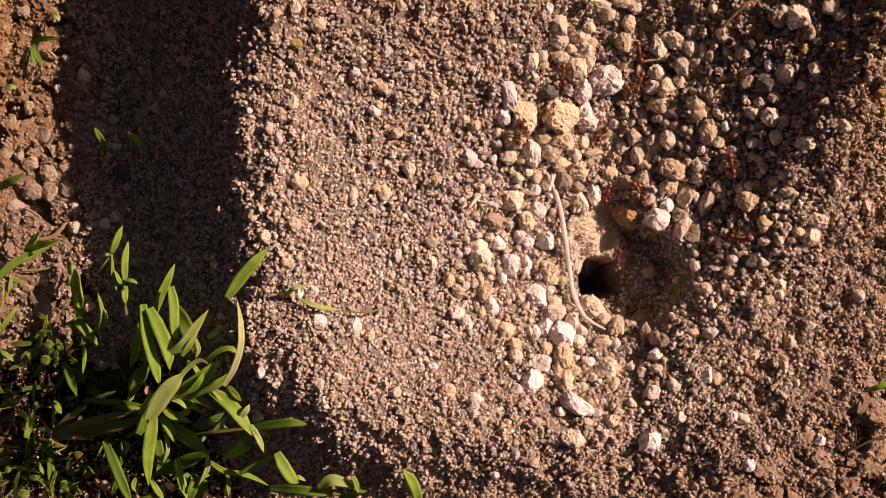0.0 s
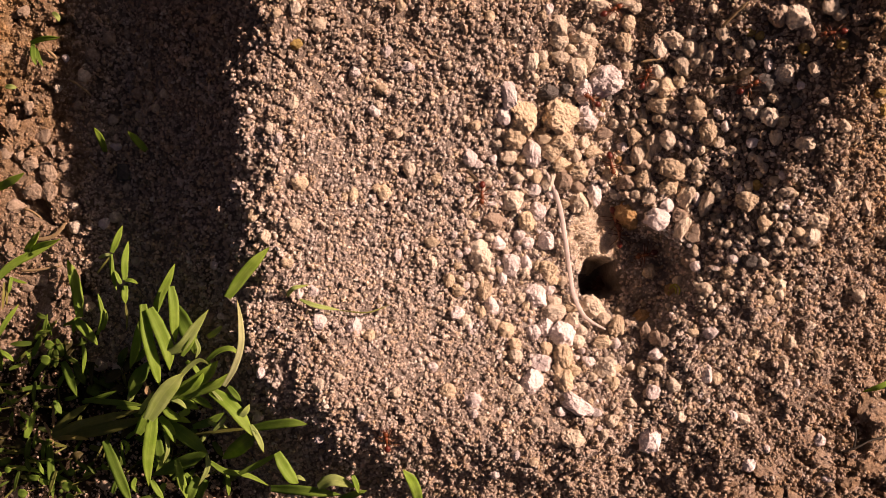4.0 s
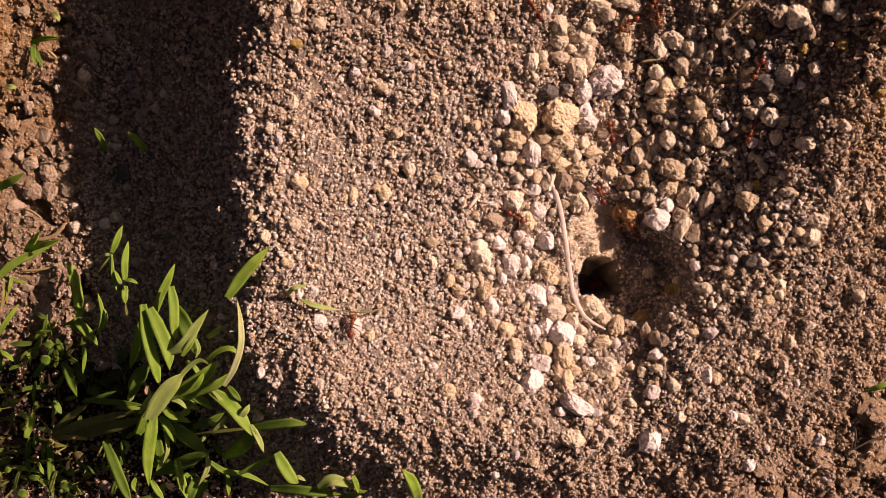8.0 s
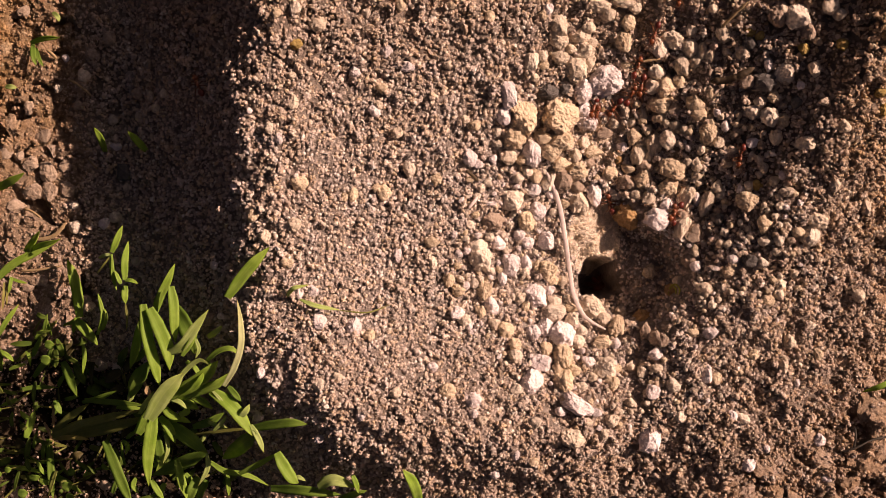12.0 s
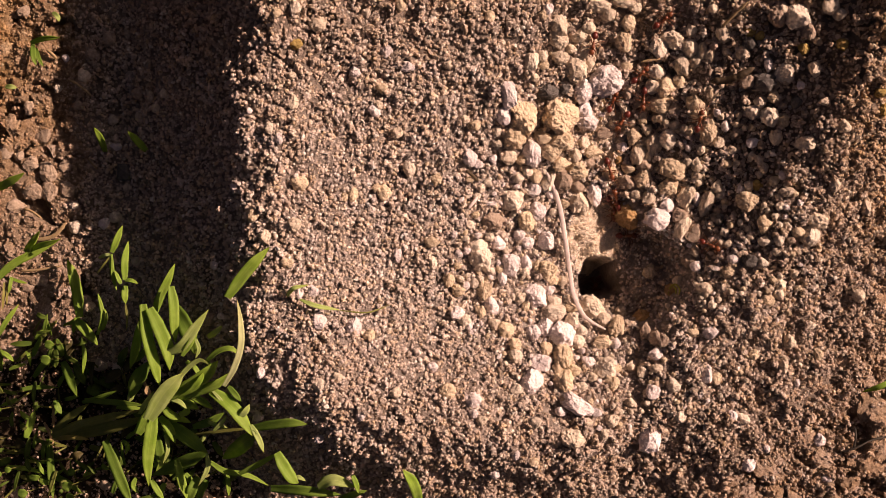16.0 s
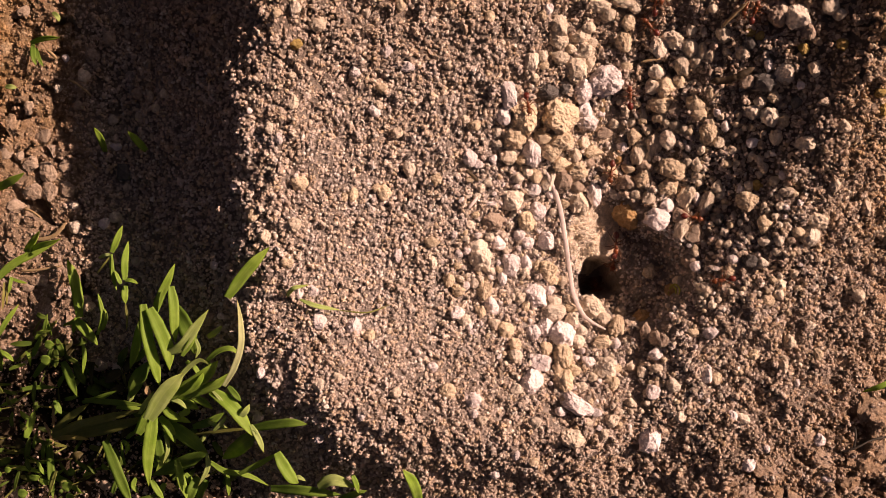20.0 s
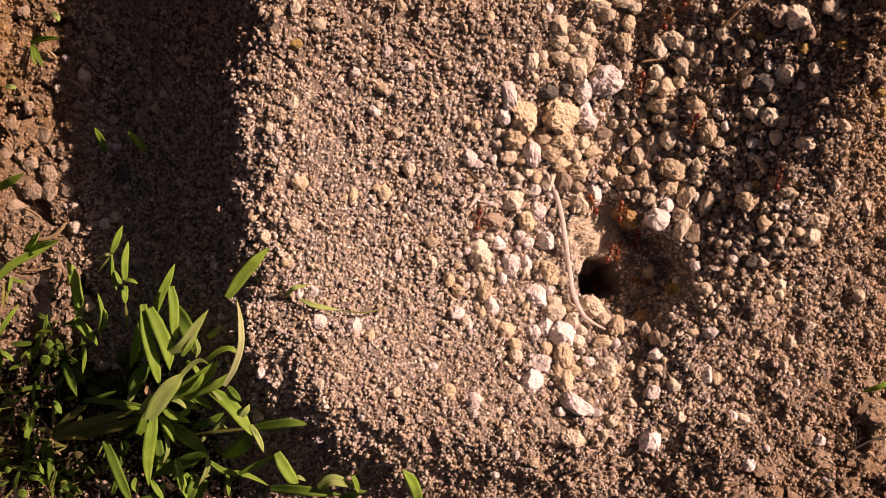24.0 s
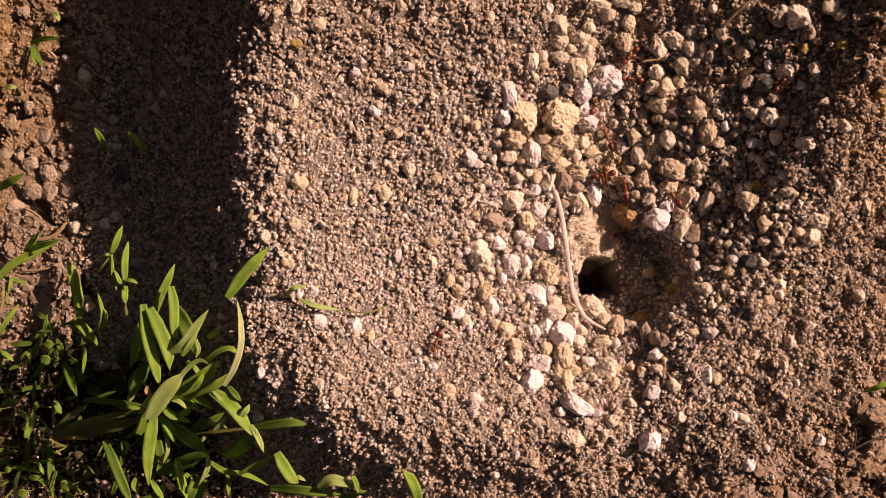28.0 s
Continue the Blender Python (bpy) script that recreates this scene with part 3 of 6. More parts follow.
pebble(59.4, 44.1, 2.4, 2.6, 0, GREY)
pebble(78.6, 40.6, 4.0, 4.0, 0, CREAM)
pebble(75.2, 42.5, 1.7, 3.0, 0, PALE)
pebble(53.1, 38.4, 4.3, 5.0, 0, TAN)
pebble(55.9, 39.5, 2.6, 2.6, 0, TAN)
pebble(54.9, 33.3, 2.6, 3.0, 0, BROWN)
pebble(59.6, 34.3, 3.9, 3.9, 0, TAN)
pebble(60.4, 31.8, 3.3, 3.3, 0, TAN)
pebble(65.1, 49.5, 3.2, 3.2, 0, GREY)
pebble(69.5, 45.6, 3.0, 3.0, 0, GREY)
pebble(70.8, 47.6, 3.2, 3.0, 0, DARK)
pebble(70.9, 38.9, 3.6, 3.0, 10, BROWN)
pebble(74.5, 38.7, 5.3, 3.9, 0, DARK)
pebble(74.0, 34.2, 2.7, 2.6, 0, CREAM)
pebble(72.6, 32.0, 3.2, 3.0, 0, CREAM)
pebble(76.0, 30.7, 4.0, 4.4, 20, CREAM)
pebble(79.0, 29.8, 2.7, 3.0, 0, TAN)
pebble(73.0, 25.1, 3.0, 2.3, 15, PALE)
pebble(77.7, 26.1, 2.6, 3.2, 0, GREY)
pebble(83.2, 24.4, 4.2, 2.9, 0, GREY)
pebble(62.8, 27.3, 3.9, 4.3, 0, TAN)
pebble(54.0, 26.2, 3.7, 4.4, 0, CREAM)
pebble(66.7, 29.1, 2.0, 2.7, 0, PALE)
pebble(65.5, 25.3, 2.6, 2.6, 0, GREY)
pebble(55.3, 19.4, 6.1, 5.1, 0, TAN)
pebble(54.5, 15.2, 4.4, 4.4, 0, TAN)
pebble(72.1, 11.3, 4.9, 4.3, 0, TAN)
pebble(76.0, 6.0, 3.4, 4.3, 0, TAN)
pebble(65.9, 15.0, 2.8, 3.0, 0, GREY)
pebble(72.6, 14.9, 2.3, 2.3, 0, CREAM)
pebble(74.4, 15.1, 2.1, 2.3, 0, YELLOW)
pebble(58.8, 12.9, 3.3, 5.1, -20, GREY)
pebble(61.3, 12.2, 1.7, 3.0, 0, PALE)
pebble(63.6, 11.1, 3.0, 6.1, -25, GREY)
pebble(54.2, 10.5, 3.1, 3.3, 0, PALE)
pebble(57.6, 8.2, 3.7, 3.3, 0, BROWN)
pebble(58.0, 5.2, 3.3, 5.5, -20, GREY)
pebble(60.2, 3.9, 3.7, 4.6, 0, BROWN)
pebble(66.0, 7.1, 3.0, 3.0, 0, DARK)
pebble(83.4, 3.8, 2.7, 2.3, 0, TAN)
pebble(86.4, 3.1, 4.3, 4.7, 0, CREAM)
pebble(87.9, 6.6, 4.6, 3.6, 0, GREY)
pebble(75.7, 1.8, 2.3, 2.3, 0, CREAM)
pebble(78.9, 2.0, 2.3, 2.3, 0, CREAM)
pebble(100.3, 10.0, 2.0, 4.0, 0, GREY)
pebble(91.0, 27.9, 2.6, 2.6, 0, GREY)
pebble(86.8, 33.5, 3.1, 1.9, 0, GREY)
pebble(82.1, 37.6, 1.7, 1.9, 0, PALE)
pebble(81.5, 33.7, 2.0, 2.7, 0, DARK)
pebble(76.7, 35.3, 2.3, 3.2, 0, TAN)
pebble(84.7, 40.8, 2.5, 3.2, 0, GREY)
pebble(82.8, 49.6, 3.2, 3.8, 0, BROWN)
pebble(82.3, 45.6, 2.3, 2.3, 0, YELLOW)
pebble(89.7, 45.8, 2.3, 2.6, 0, YELLOW)
pebble(84.9, 47.2, 1.6, 1.6, 0, GREY)
pebble(98.4, 35.1, 2.5, 2.3, 0, YELLOW)
pebble(100.3, 31.8, 2.3, 2.8, 0, YELLOW)
pebble(67.6, 20.2, 2.6, 2.0, 0, TAN)
pebble(60.7, 20.2, 2.6, 3.3, 0, GREY)
pebble(61.0, 17.7, 2.4, 2.0, 0, GREY)
pebble(55.2, 29.6, 2.4, 2.0, 0, GREY)
pebble(61.4, 23.7, 2.0, 2.4, 0, GREY)
pebble(72.7, 49.0, 1.9, 1.9, 0, YELLOW)
pebble(70.7, 49.8, 2.3, 1.7, 0, YELLOW)
pebble(63.0, 36.7, 2.6, 2.4, 0, TAN)
pebble(68.7, 23.6, 2.4, 2.0, 0, GREY)
pebble(80.5, 13.3, 3.2, 2.2, 0, GREY)
pebble(91.2, 15.2, 2.6, 2.9, 0, GREY)
pebble(75.5, 19.0, 1.9, 2.6, 0, GREY)
pebble(66.1, 45.9, 1.9, 1.9, 0, GREY)
pebble(62.4, 55.6, 2.3, 2.3, 0, GREY)
pebble(58.1, 51.2, 2.6, 2.6, 0, GREY)
pebble(59.7, -3.0, 3.1, 3.3, 0, BROWN)
pebble(60.8, -4.3, 2.6, 2.4, 0, PALE)
pebble(69.0, -2.6, 2.6, 2.3, 0, PALE)
pebble(75.4, -3.2, 2.6, 2.3, 0, CREAM)
pebble(67.7, -5.5, 3.2, 2.3, 0, TAN)
pebble(72.7, -2.9, 3.2, 3.0, 0, DARK)
pebble(63.5, -19.9, 3.0, 3.0, 0, PALE)
pebble(62.7, -29.7, 2.3, 4.0, 0, PALE)
pebble(64.8, -30.8, 3.0, 2.6, 0, TAN)
pebble(54.9, -32.4, 3.2, 3.0, 0, CREAM)
pebble(56.9, -40.1, 2.6, 3.0, 0, CREAM)
pebble(69.5, -39.9, 2.1, 2.8, 25, PALE)
pebble(72.1, -40.9, 3.0, 2.4, -30, CREAM)
pebble(73.5, -52.1, 3.0, 2.8, 0, PALE)
pebble(77.8, -48.1, 1.5, 1.8, 0, PALE)
pebble(77.0, -12.4, 3.0, 3.0, 0, TAN)
pebble(79.7, -10.5, 2.6, 2.6, 0, GREY)
pebble(88.3, -18.2, 2.4, 2.0, 0, CREAM)
pebble(90.5, -25.2, 2.0, 3.0, 0, TAN)
pebble(81.4, -27.7, 2.6, 4.0, 0, GREY)
pebble(99.9, -11.2, 2.8, 3.0, 0, GREY)
pebble(83.4, -22.1, 2.6, 3.0, 0, GREY)
pebble(80.0, -8.4, 2.3, 2.7, 20, GREY)
pebble(90.8, -45.9, 2.4, 3.0, 0, PALE)
pebble(92.5, -55.5, 2.4, 2.0, 0, PALE)
pebble(85.1, -32.3, 1.3, 1.8, 0, PALE)
pebble(74.2, -25.3, 2.4, 2.4, 0, TAN)
pebble(59.4, -19.9, 2.6, 1.9, 0, TAN)
pebble(63.8, -13.1, 1.9, 2.6, 0, CREAM)
pebble(52.8, -21.7, 2.6, 3.0, 0, BROWN)
pebble(56.2, -10.2, 2.7, 3.1, 0, ORANGE)
pebble(57.5, -8.0, 2.3, 2.3, 0, GREY)
pebble(62.4, -9.8, 3.3, 3.3, 0, GREY)
pebble(-19.7, 39.9, 2.6, 2.5, -20, PALE)
pebble(-15.5, 31.5, 2.9, 2.4, -30, PALE)
pebble(-7.9, 41.4, 2.9, 2.3, 0, PALE)
pebble(-12.9, 44.6, 2.9, 2.9, 0, PALE)
pebble(-36.2, 24.2, 1.7, 2.2, 20, PALE)
pebble(-38.2, 26.6, 1.7, 2.4, 0, CREAM)
pebble(-32.2, 44.8, 2.6, 2.2, 0, YELLOW)
pebble(-20.7, 12.4, 2.5, 2.9, 0, TAN)
pebble(-22.5, 11.8, 1.8, 1.8, 0, TAN)
pebble(-13.6, 13.2, 3.0, 3.9, 0, TAN)
pebble(-15.4, 14.1, 1.8, 2.1, 0, TAN)
pebble(-7.8, 18.4, 2.6, 3.2, 0, CREAM)
pebble(-32.1, 14.7, 3.5, 3.1, 0, TAN)
pebble(-42.4, 7.8, 2.8, 3.1, 0, TAN)
pebble(-32.0, 52.6, 2.3, 2.8, 0, CREAM)
pebble(-9.3, 54.3, 2.0, 2.6, 0, TAN)
pebble(-10.6, 26.6, 2.6, 2.3, 0, GREY)
pebble(-46.6, 13.8, 1.9, 1.9, 0, PALE)
pebble(-42.5, 30.3, 1.3, 1.3, 0, PALE)
pebble(-33.4, 38.3, 2.0, 1.7, 0, GREY)
pebble(-33.0, 32.7, 2.0, 3.4, 0, GREY)
pebble(-17.0, 52.5, 1.8, 1.6, 0, CREAM)
pebble(-1.6, 16.3, 2.3, 3.0, 0, TAN)
pebble(-33.2, 5.3, 3.1, 2.9, 0, GREY)
pebble(-13.9, 36.5, 2.3, 1.9, 0, TAN)
pebble(-39.6, 2.8, 2.5, 2.8, 0, GREY)
pebble(-36.0, 51.0, 2.0, 2.0, 0, TAN)
pebble(-2.6, 1.7, 3.3, 2.6, 0, TAN)
pebble(-27.5, 49.1, 3.7, 3.0, 0, GREY)
pebble(-14.6, 32.6, 1.9, 1.9, 0, GREY)
pebble(-27.9, -16.2, 3.3, 3.5, 0, PALE)
pebble(-20.3, -17.6, 3.3, 4.2, -15, PALE)
pebble(-29.2, -9.4, 2.3, 2.5, 0, PALE)
pebble(-2.4, -27.5, 2.3, 2.3, 0, PALE)
pebble(-28.4, -43.6, 2.4, 1.8, 0, PALE)
pebble(-10.6, -1.3, 1.8, 3.0, 0, PALE)
pebble(-2.3, -3.3, 1.8, 3.0, 0, CREAM)
pebble(-32.2, -9.7, 1.6, 3.1, 0, PALE)
pebble(-23.7, -28.7, 2.5, 2.5, 0, GREY)
pebble(-27.7, -30.5, 2.5, 3.1, 0, CREAM)
pebble(-41.2, -28.0, 1.9, 2.3, 0, PALE)
pebble(-16.9, -19.7, 2.5, 2.5, 0, TAN)
pebble(-34.7, -3.1, 2.5, 2.5, 0, TAN)
pebble(-10.8, -32.5, 2.5, 2.5, 0, GREY)
pebble(-42.7, -38.7, 2.3, 2.3, 0, CREAM)
pebble(-18.5, -37.5, 1.9, 2.6, 0, PALE)
pebble(-82.6, 51.9, 2.9, 3.2, 0, BROWN)
pebble(-77.5, 52.7, 1.9, 2.1, 0, BROWN)
pebble(-88.8, 43.1, 3.4, 3.2, 0, GREY)
pebble(-86.9, 48.2, 2.8, 2.8, 0, BROWN)
pebble(-90.3, 35.7, 2.3, 2.3, 0, BROWN)
pebble(-80.8, 25.3, 2.5, 1.9, 0, PALE)
pebble(-83.8, 6.2, 2.5, 2.5, 0, PALE)
pebble(-74.4, 37.8, 2.8, 2.4, 0, BROWN)
pebble(-70.4, 36.9, 1.7, 2.1, 0, GREY)
pebble(-71.1, 44.4, 1.9, 2.6, 0, BROWN)
pebble(-66.2, 37.0, 1.7, 2.0, 0, GREY)
pebble(-78.1, 18.9, 4.1, 3.8, 0, DARK)
pebble(-81.1, 7.9, 2.8, 2.5, 0, GREY)
pebble(-99.2, 27.6, 5.2, 2.8, 35, CLAY)
pebble(-102.6, 35.0, 2.5, 3.2, 0, CLAY)
pebble(-97.7, 19.0, 4.3, 4.6, 0, CLAY)
pebble(-93.0, 14.9, 3.6, 3.6, 0, CLAY)
pebble(-93.4, 47.2, 1.5, 1.8, 0, PALE)
pebble(-101.7, 14.2, 4.8, 4.1, 0, CLAY)
pebble(-97.5, 14.2, 4.1, 4.6, 0, CLAY)
pebble(-106.0, 10.7, 4.2, 3.5, 0, CLAY)
pebble(-108.3, 23.8, 3.4, 3.2, 0, CLAY)
pebble(-102.1, 21.0, 4.1, 3.4, 0, CLAY)
pebble(-91.2, 5.5, 2.8, 3.0, 0, CREAM)
pebble(-93.5, 20.4, 2.8, 2.8, 0, CLAY)
pebble(-104.8, 23.1, 2.2, 2.2, 0, CLAY)
pebble(-74.0, 32.2, 1.9, 1.9, 0, GREY)
pebble(-68.7, 33.7, 2.0, 2.0, 0, GREY)
pebble(-77.8, 15.5, 1.9, 2.1, 0, GREY)
pebble(-91.5, 10.7, 2.2, 1.9, 0, CREAM)
pebble(-95.3, 39.7, 1.8, 1.8, 0, CREAM)
pebble(-103.7, 58.9, 2.8, 2.5, 0, CLAY)
pebble(-81.4, 32.0, 2.5, 2.2, 0, GREY)
pebble(-90.6, -29.2, 3.1, 2.8, 0, BROWN)
pebble(-87.2, -29.5, 3.6, 3.1, 0, GREY)
pebble(-54.2, -16.2, 2.8, 2.6, 0, BROWN)
pebble(-75.7, -3.1, 2.2, 2.1, 0, GREY)
pebble(-52.6, -3.8, 1.7, 1.8, 0, PALE)
pebble(-51.0, -15.4, 1.7, 1.4, 0, PALE)
pebble(-88.5, -14.3, 2.4, 2.4, 0, TAN)
pebble(-107.9, -12.5, 2.2, 2.2, 0, CLAY)
pebble(-107.7, -61.9, 3.1, 2.5, 0, CLAY)
pebble(-85.2, -59.7, 2.8, 2.5, 0, CLAY)
pebble(-99.8, -7.6, 2.8, 2.8, 0, CLAY)
pebble(-103.4, -9.0, 3.5, 2.8, 0, CLAY)
pebble(-96.3, -4.2, 4.2, 3.0, 0, CLAY)
pebble(-82.2, -30.1, 3.1, 2.5, 0, CREAM)
pebble(-89.1, -12.5, 2.5, 2.1, 0, CLAY)


# ---- loose grains ----
def scatter(step, seed, lo, hi, bulge, keep):
    rng = np.random.default_rng(seed)
    x, y = np.meshgrid(np.arange(-116, 116, step), np.arange(-68, 68, step))
    x, y = x.ravel() + rng.uniform(-.9, .9, x.size) * step, y.ravel() + rng.uniform(-.9, .9, x.size) * step
    r = lo + (hi - lo) * rng.random(x.size) ** bulge
    k = rng.random(x.size) < keep(x, y)
    for px, py, pr in taken:
        k &= (x - px) ** 2 + (y - py) ** 2 > (pr * 0.9) ** 2
    k &= mouth(x, y) > 1.0
    return rng, x[k], y[k], r[k]


def grains(name, label, level, step, seed, lo, hi, bulge, keep, lift, kinds=10, mat=GRAIN, smooth=False, plate=False):
    rng, x, y, r = scatter(step, seed, lo, hi, bulge, keep)
    z = land(x, y) + soil_relief(x, y) * 0.8 + clump(x, y) + lift * r
    which = rng.integers(0, kinds, x.size)
    vs, fs, base = [], [], 0
    for i in range(kinds):
        v, f = rough_stone(level, seed * 50 + i, 0.45, 0.35, 4)
        if level == 2:
            v, f = knobbly(seed * 50 + i)
        s = which == i
        n = int(s.sum())
        squash = rng.uniform(0.7, 1.2, (n, 1, 3))
        spin = turns(rng, n)
        if plate:
            squash[:, :, 2] *= 0.3
            a = rng.uniform(0, 6.28, n)
            c_, s_, o_ = np.cos(a), np.sin(a), np.zeros(n)
            spin = np.stack([np.stack([c_, -s_, o_], 1), np.stack([s_, c_, o_], 1), np.stack([o_, o_, o_ + 1], 1)], 1)
        p = np.einsum('nij,nkj->nki', spin, v[None] * squash) * r[s][:, None, None]
        p += np.stack([x[s], y[s], z[s]], 1)[:, None, :]
        vs.append(p.reshape(-1, 3))
        fs.append((f[None] + (np.arange(n) * len(v))[:, None, None]).reshape(-1, 3) + base)
        base += n * len(v)
    ob = new(name, mesh_of(name, np.concatenate(vs), np.concatenate(fs), mat, smooth))
    return tagged(ob, label, "sand", kind="stuff")


def sand_patch(x, y):
    """The smooth sandy ramp above the nest entrance."""
    wob = 0.8 * vnoise(x / 2, y / 2, 9)
    ramp_ = sstep(7.6, 6.2, np.hypot(x - 37.3, (y - 2.6) * 0.75) + wob)
    return np.maximum(ramp_, 0.55 * sstep(5, 3.8, np.hypot(x - 38.5, (y - 27) * 0.7) + wob))


grains("coarse_grains", "loose grey-brown gravel grains heaped by ants", 2, 1.5, 3, 0.5, 1.2, 2.6,
       lambda x, y: (1 - (0.75 + 0.23 * (x < 0)) * clay(x, y)) * (1 - sand_patch(x, y)) * (1 - 0.7 * trodden(x, y)) * (1 - 0.8 * thicket(x, y)), 0.45, 14)
grains("medium_grains", "angular grey and pinkish gravel grains", 1, 0.98, 5, 0.35, 0.66, 1.4,
       lambda x, y: (1 - (0.6 + 0.38 * (x < 0)) * clay(x, y)) * (1 - sand_patch(x, y)) * (1 - 0.5 * trodden(x, y)) * (1 - 0.7 * thicket(x, y)), 0.4, 14)
grains("fine_grains", "fine pinkish-brown sand between the gravel", 1, 0.98, 4, 0.22, 0.44, 1.3,
       lambda x, y: 0.9 * (1 - (0.5 + 0.45 * (x < 0)) * clay(x, y)) * (1 - sand_patch(x, y)) * (1 - 0.6 * thicket(x, y)), 0.3)
grains("clay_crumbs", "crumbs of dry clay on the bare soil", 2, 1.45, 8, 0.35, 1.1, 2.0,
       lambda x, y: np.maximum(clay(x, y) * 0.8 * (1 - 0.5 * thicket(x, y)) * (1 - 0.95 * cracks(x, y)), crumbly(x, y)), 0.1, mat=CRUMB)
grains("clay_grit", "fine ochre grit on the bare soil", 1, 0.72, 10, 0.2, 0.46, 1.5,
       lambda x, y: clay(x, y) * 0.85 * (1 - 0.5 * thicket(x, y)) * (1 - 0.95 * cracks(x, y)), 0.3, mat=CRUMB)
grains("clay_plates", "flat broken plates of dry clay crust", 3, 3.6, 9, 1.2, 2.6, 1.5,
       lambda x, y: sstep(0.15, 0.5, clay(x, y)) * 0.42 * (1 - thicket(x, y)) * (1 - cracks(x, y)), 0.0, mat=CRUMB, plate=True)
grains("sand_ramp", "smooth pale sandy ramp into the nest entrance", 1, 0.44, 6, 0.1, 0.36, 2.2,
       lambda x, y: sand_patch(x, y), 0.0, mat=SAND)

# the larger single grains round the nest entrance, parts of the ground
GRIT_STONES = []
for i in range(8):
    gv, gf = shaped_stone(3, 400 + i)
    GRIT_STONES.append(mesh_of("grain", gv, gf, (CREAM, GREY, TAN, GREY, PALE, CREAM, TAN, BROWN)[i]))
spot = random.Random(21)
placed = 0
while placed < 300:
    ang, far = spot.uniform(0, 2 * math.pi), 8 + 34 * math.sqrt(spot.random())
    sx, sy = PIT[0] + far * math.cos(ang), PIT[1] + far * math.sin(ang)
    sr = spot.uniform(0.6, 1.15) if math.sin(ang) > -0.2 else spot.uniform(0.5, 0.8)
    if abs(sy) > 60 or float(sand_patch(sx, sy) + trodden(sx, sy)) > 0.1 or float(mouth(sx, sy)) < 1.15:
        continue
    if any((sx - a) ** 2 + (sy - b) ** 2 < (c + 0.5 * sr) ** 2 for a, b, c in taken):
        continue
    grain = new("grain", GRIT_STONES[spot.choice((0, 2, 4, 4, 5)) if sx < PIT[0] - 6 else spot.randrange(8)])
    grain.parent = ground
    grain.matrix_world = Matrix.LocRotScale(Vector((sx, sy, float(land(sx, sy)) + 0.35 * sr)) * MM,
                                            Euler((spot.uniform(0, 6), spot.uniform(0, 6), spot.uniform(0, 6))),
                                            Vector((sr, sr * spot.uniform(0.75, 1), sr * spot.uniform(0.7, 1))))
    taken.append((sx, sy, sr * 0.8))
    placed += 1

# ---- plants ----
def seedling(x, y, label):
    ob = new("grass_plant")
    ob.location = Vector((x, y, float(land(x, y)))) * MM
    bpy.context.view_layer.update()
    return tagged(ob, label, "grass")


def blade(plant, w, roll, mat, *knots):
    """A grass blade w mm wide through its knots, folded along its rib and pointed at the end."""
    pts = [Vector(k) for k in knots]
    n = 16
    hangs = pts[0].z > pts[-1].z + 1.5          # narrow where it hangs from its fold
    path = []
    for i in range(n + 1):
        u = i / n * (len(pts) - 1)
        k = min(int(u), len(pts) - 2)
        t = u - k
        p1, p2 = pts[k], pts[k + 1]
        p0 = pts[k - 1] if k else p1 * 2 - p2
        p3 = pts[k + 2] if k + 2 < len(pts) else p2 * 2 - p1
        path.append(0.5 * (p1 * 2 + (p2 - p0) * t + (p0 * 2 - p1 * 5 + p2 * 4 - p3) * t * t + (p1 * 3 - p0 - p2 * 3 + p3) * t ** 3))
    vs, fs, uvs = [], [], []
    for i, p in enumerate(path):
        t = i / n
        tan = (path[min(i + 1, n)] - path[max(i - 1, 0)]).normalized()
        side = tan.cross(Vector((0, 0, 1)))
        side = side.normalized() if side.length > 1e-4 else Vector((1, 0, 0))
        side = Matrix.Rotation(radians(roll * (0.8 + 0.4 * t)), 3, tan) @ side
        up = side.cross(tan)
        ww = 0.5 * w * min(1, (0.3 + 2.2 * t) if hangs else (0.62 + 1.5 * t)) * (1 - max(0, (t - 0.55) / 0.45) ** 1.9) + 0.03
        for s in (-1, -0.5, 0, 0.5, 1):
            q = p + side * (ww * s) + up * (abs(s) * ww * 0.24 + 0.03 * w * math.sin(8 * t + 3 * s + roll))
            vs += [q + up * 0.06, q - up * 0.06]
            uvs += [(0.5 + 0.5 * s, t)] * 2
    for i in range(n):
        o, e = i * 10, (i + 1) * 10
        for j in range(4):
            k = 2 * j
            fs += [(o + k, o + k + 2, e + k + 2, e + k), (o + k + 1, e + k + 1, e + k + 3, o + k + 3)]
        fs += [(o, e, e + 1, o + 1), (o + 8, o + 9, e + 9, e + 8)]
    root = plant.location / MM
    me = mesh_of("blade", [(q - root)[:] for q in vs], fs, mat, True)
    lay = me.uv_layers.new(name="UVMap")
    li = np.empty(len(me.loops), np.int32)
    me.loops.foreach_get("vertex_index", li)
    lay.data.foreach_set("uv", np.array(uvs, np.float32)[li].ravel())
    ob = new("blade", me)
    ob.parent = plant
    return ob


def leaf(plant, a, b, c, w, roll, mat):
    """A short blade from a by b to its tip c."""
    return blade(plant, w, roll, mat, a, b, c)


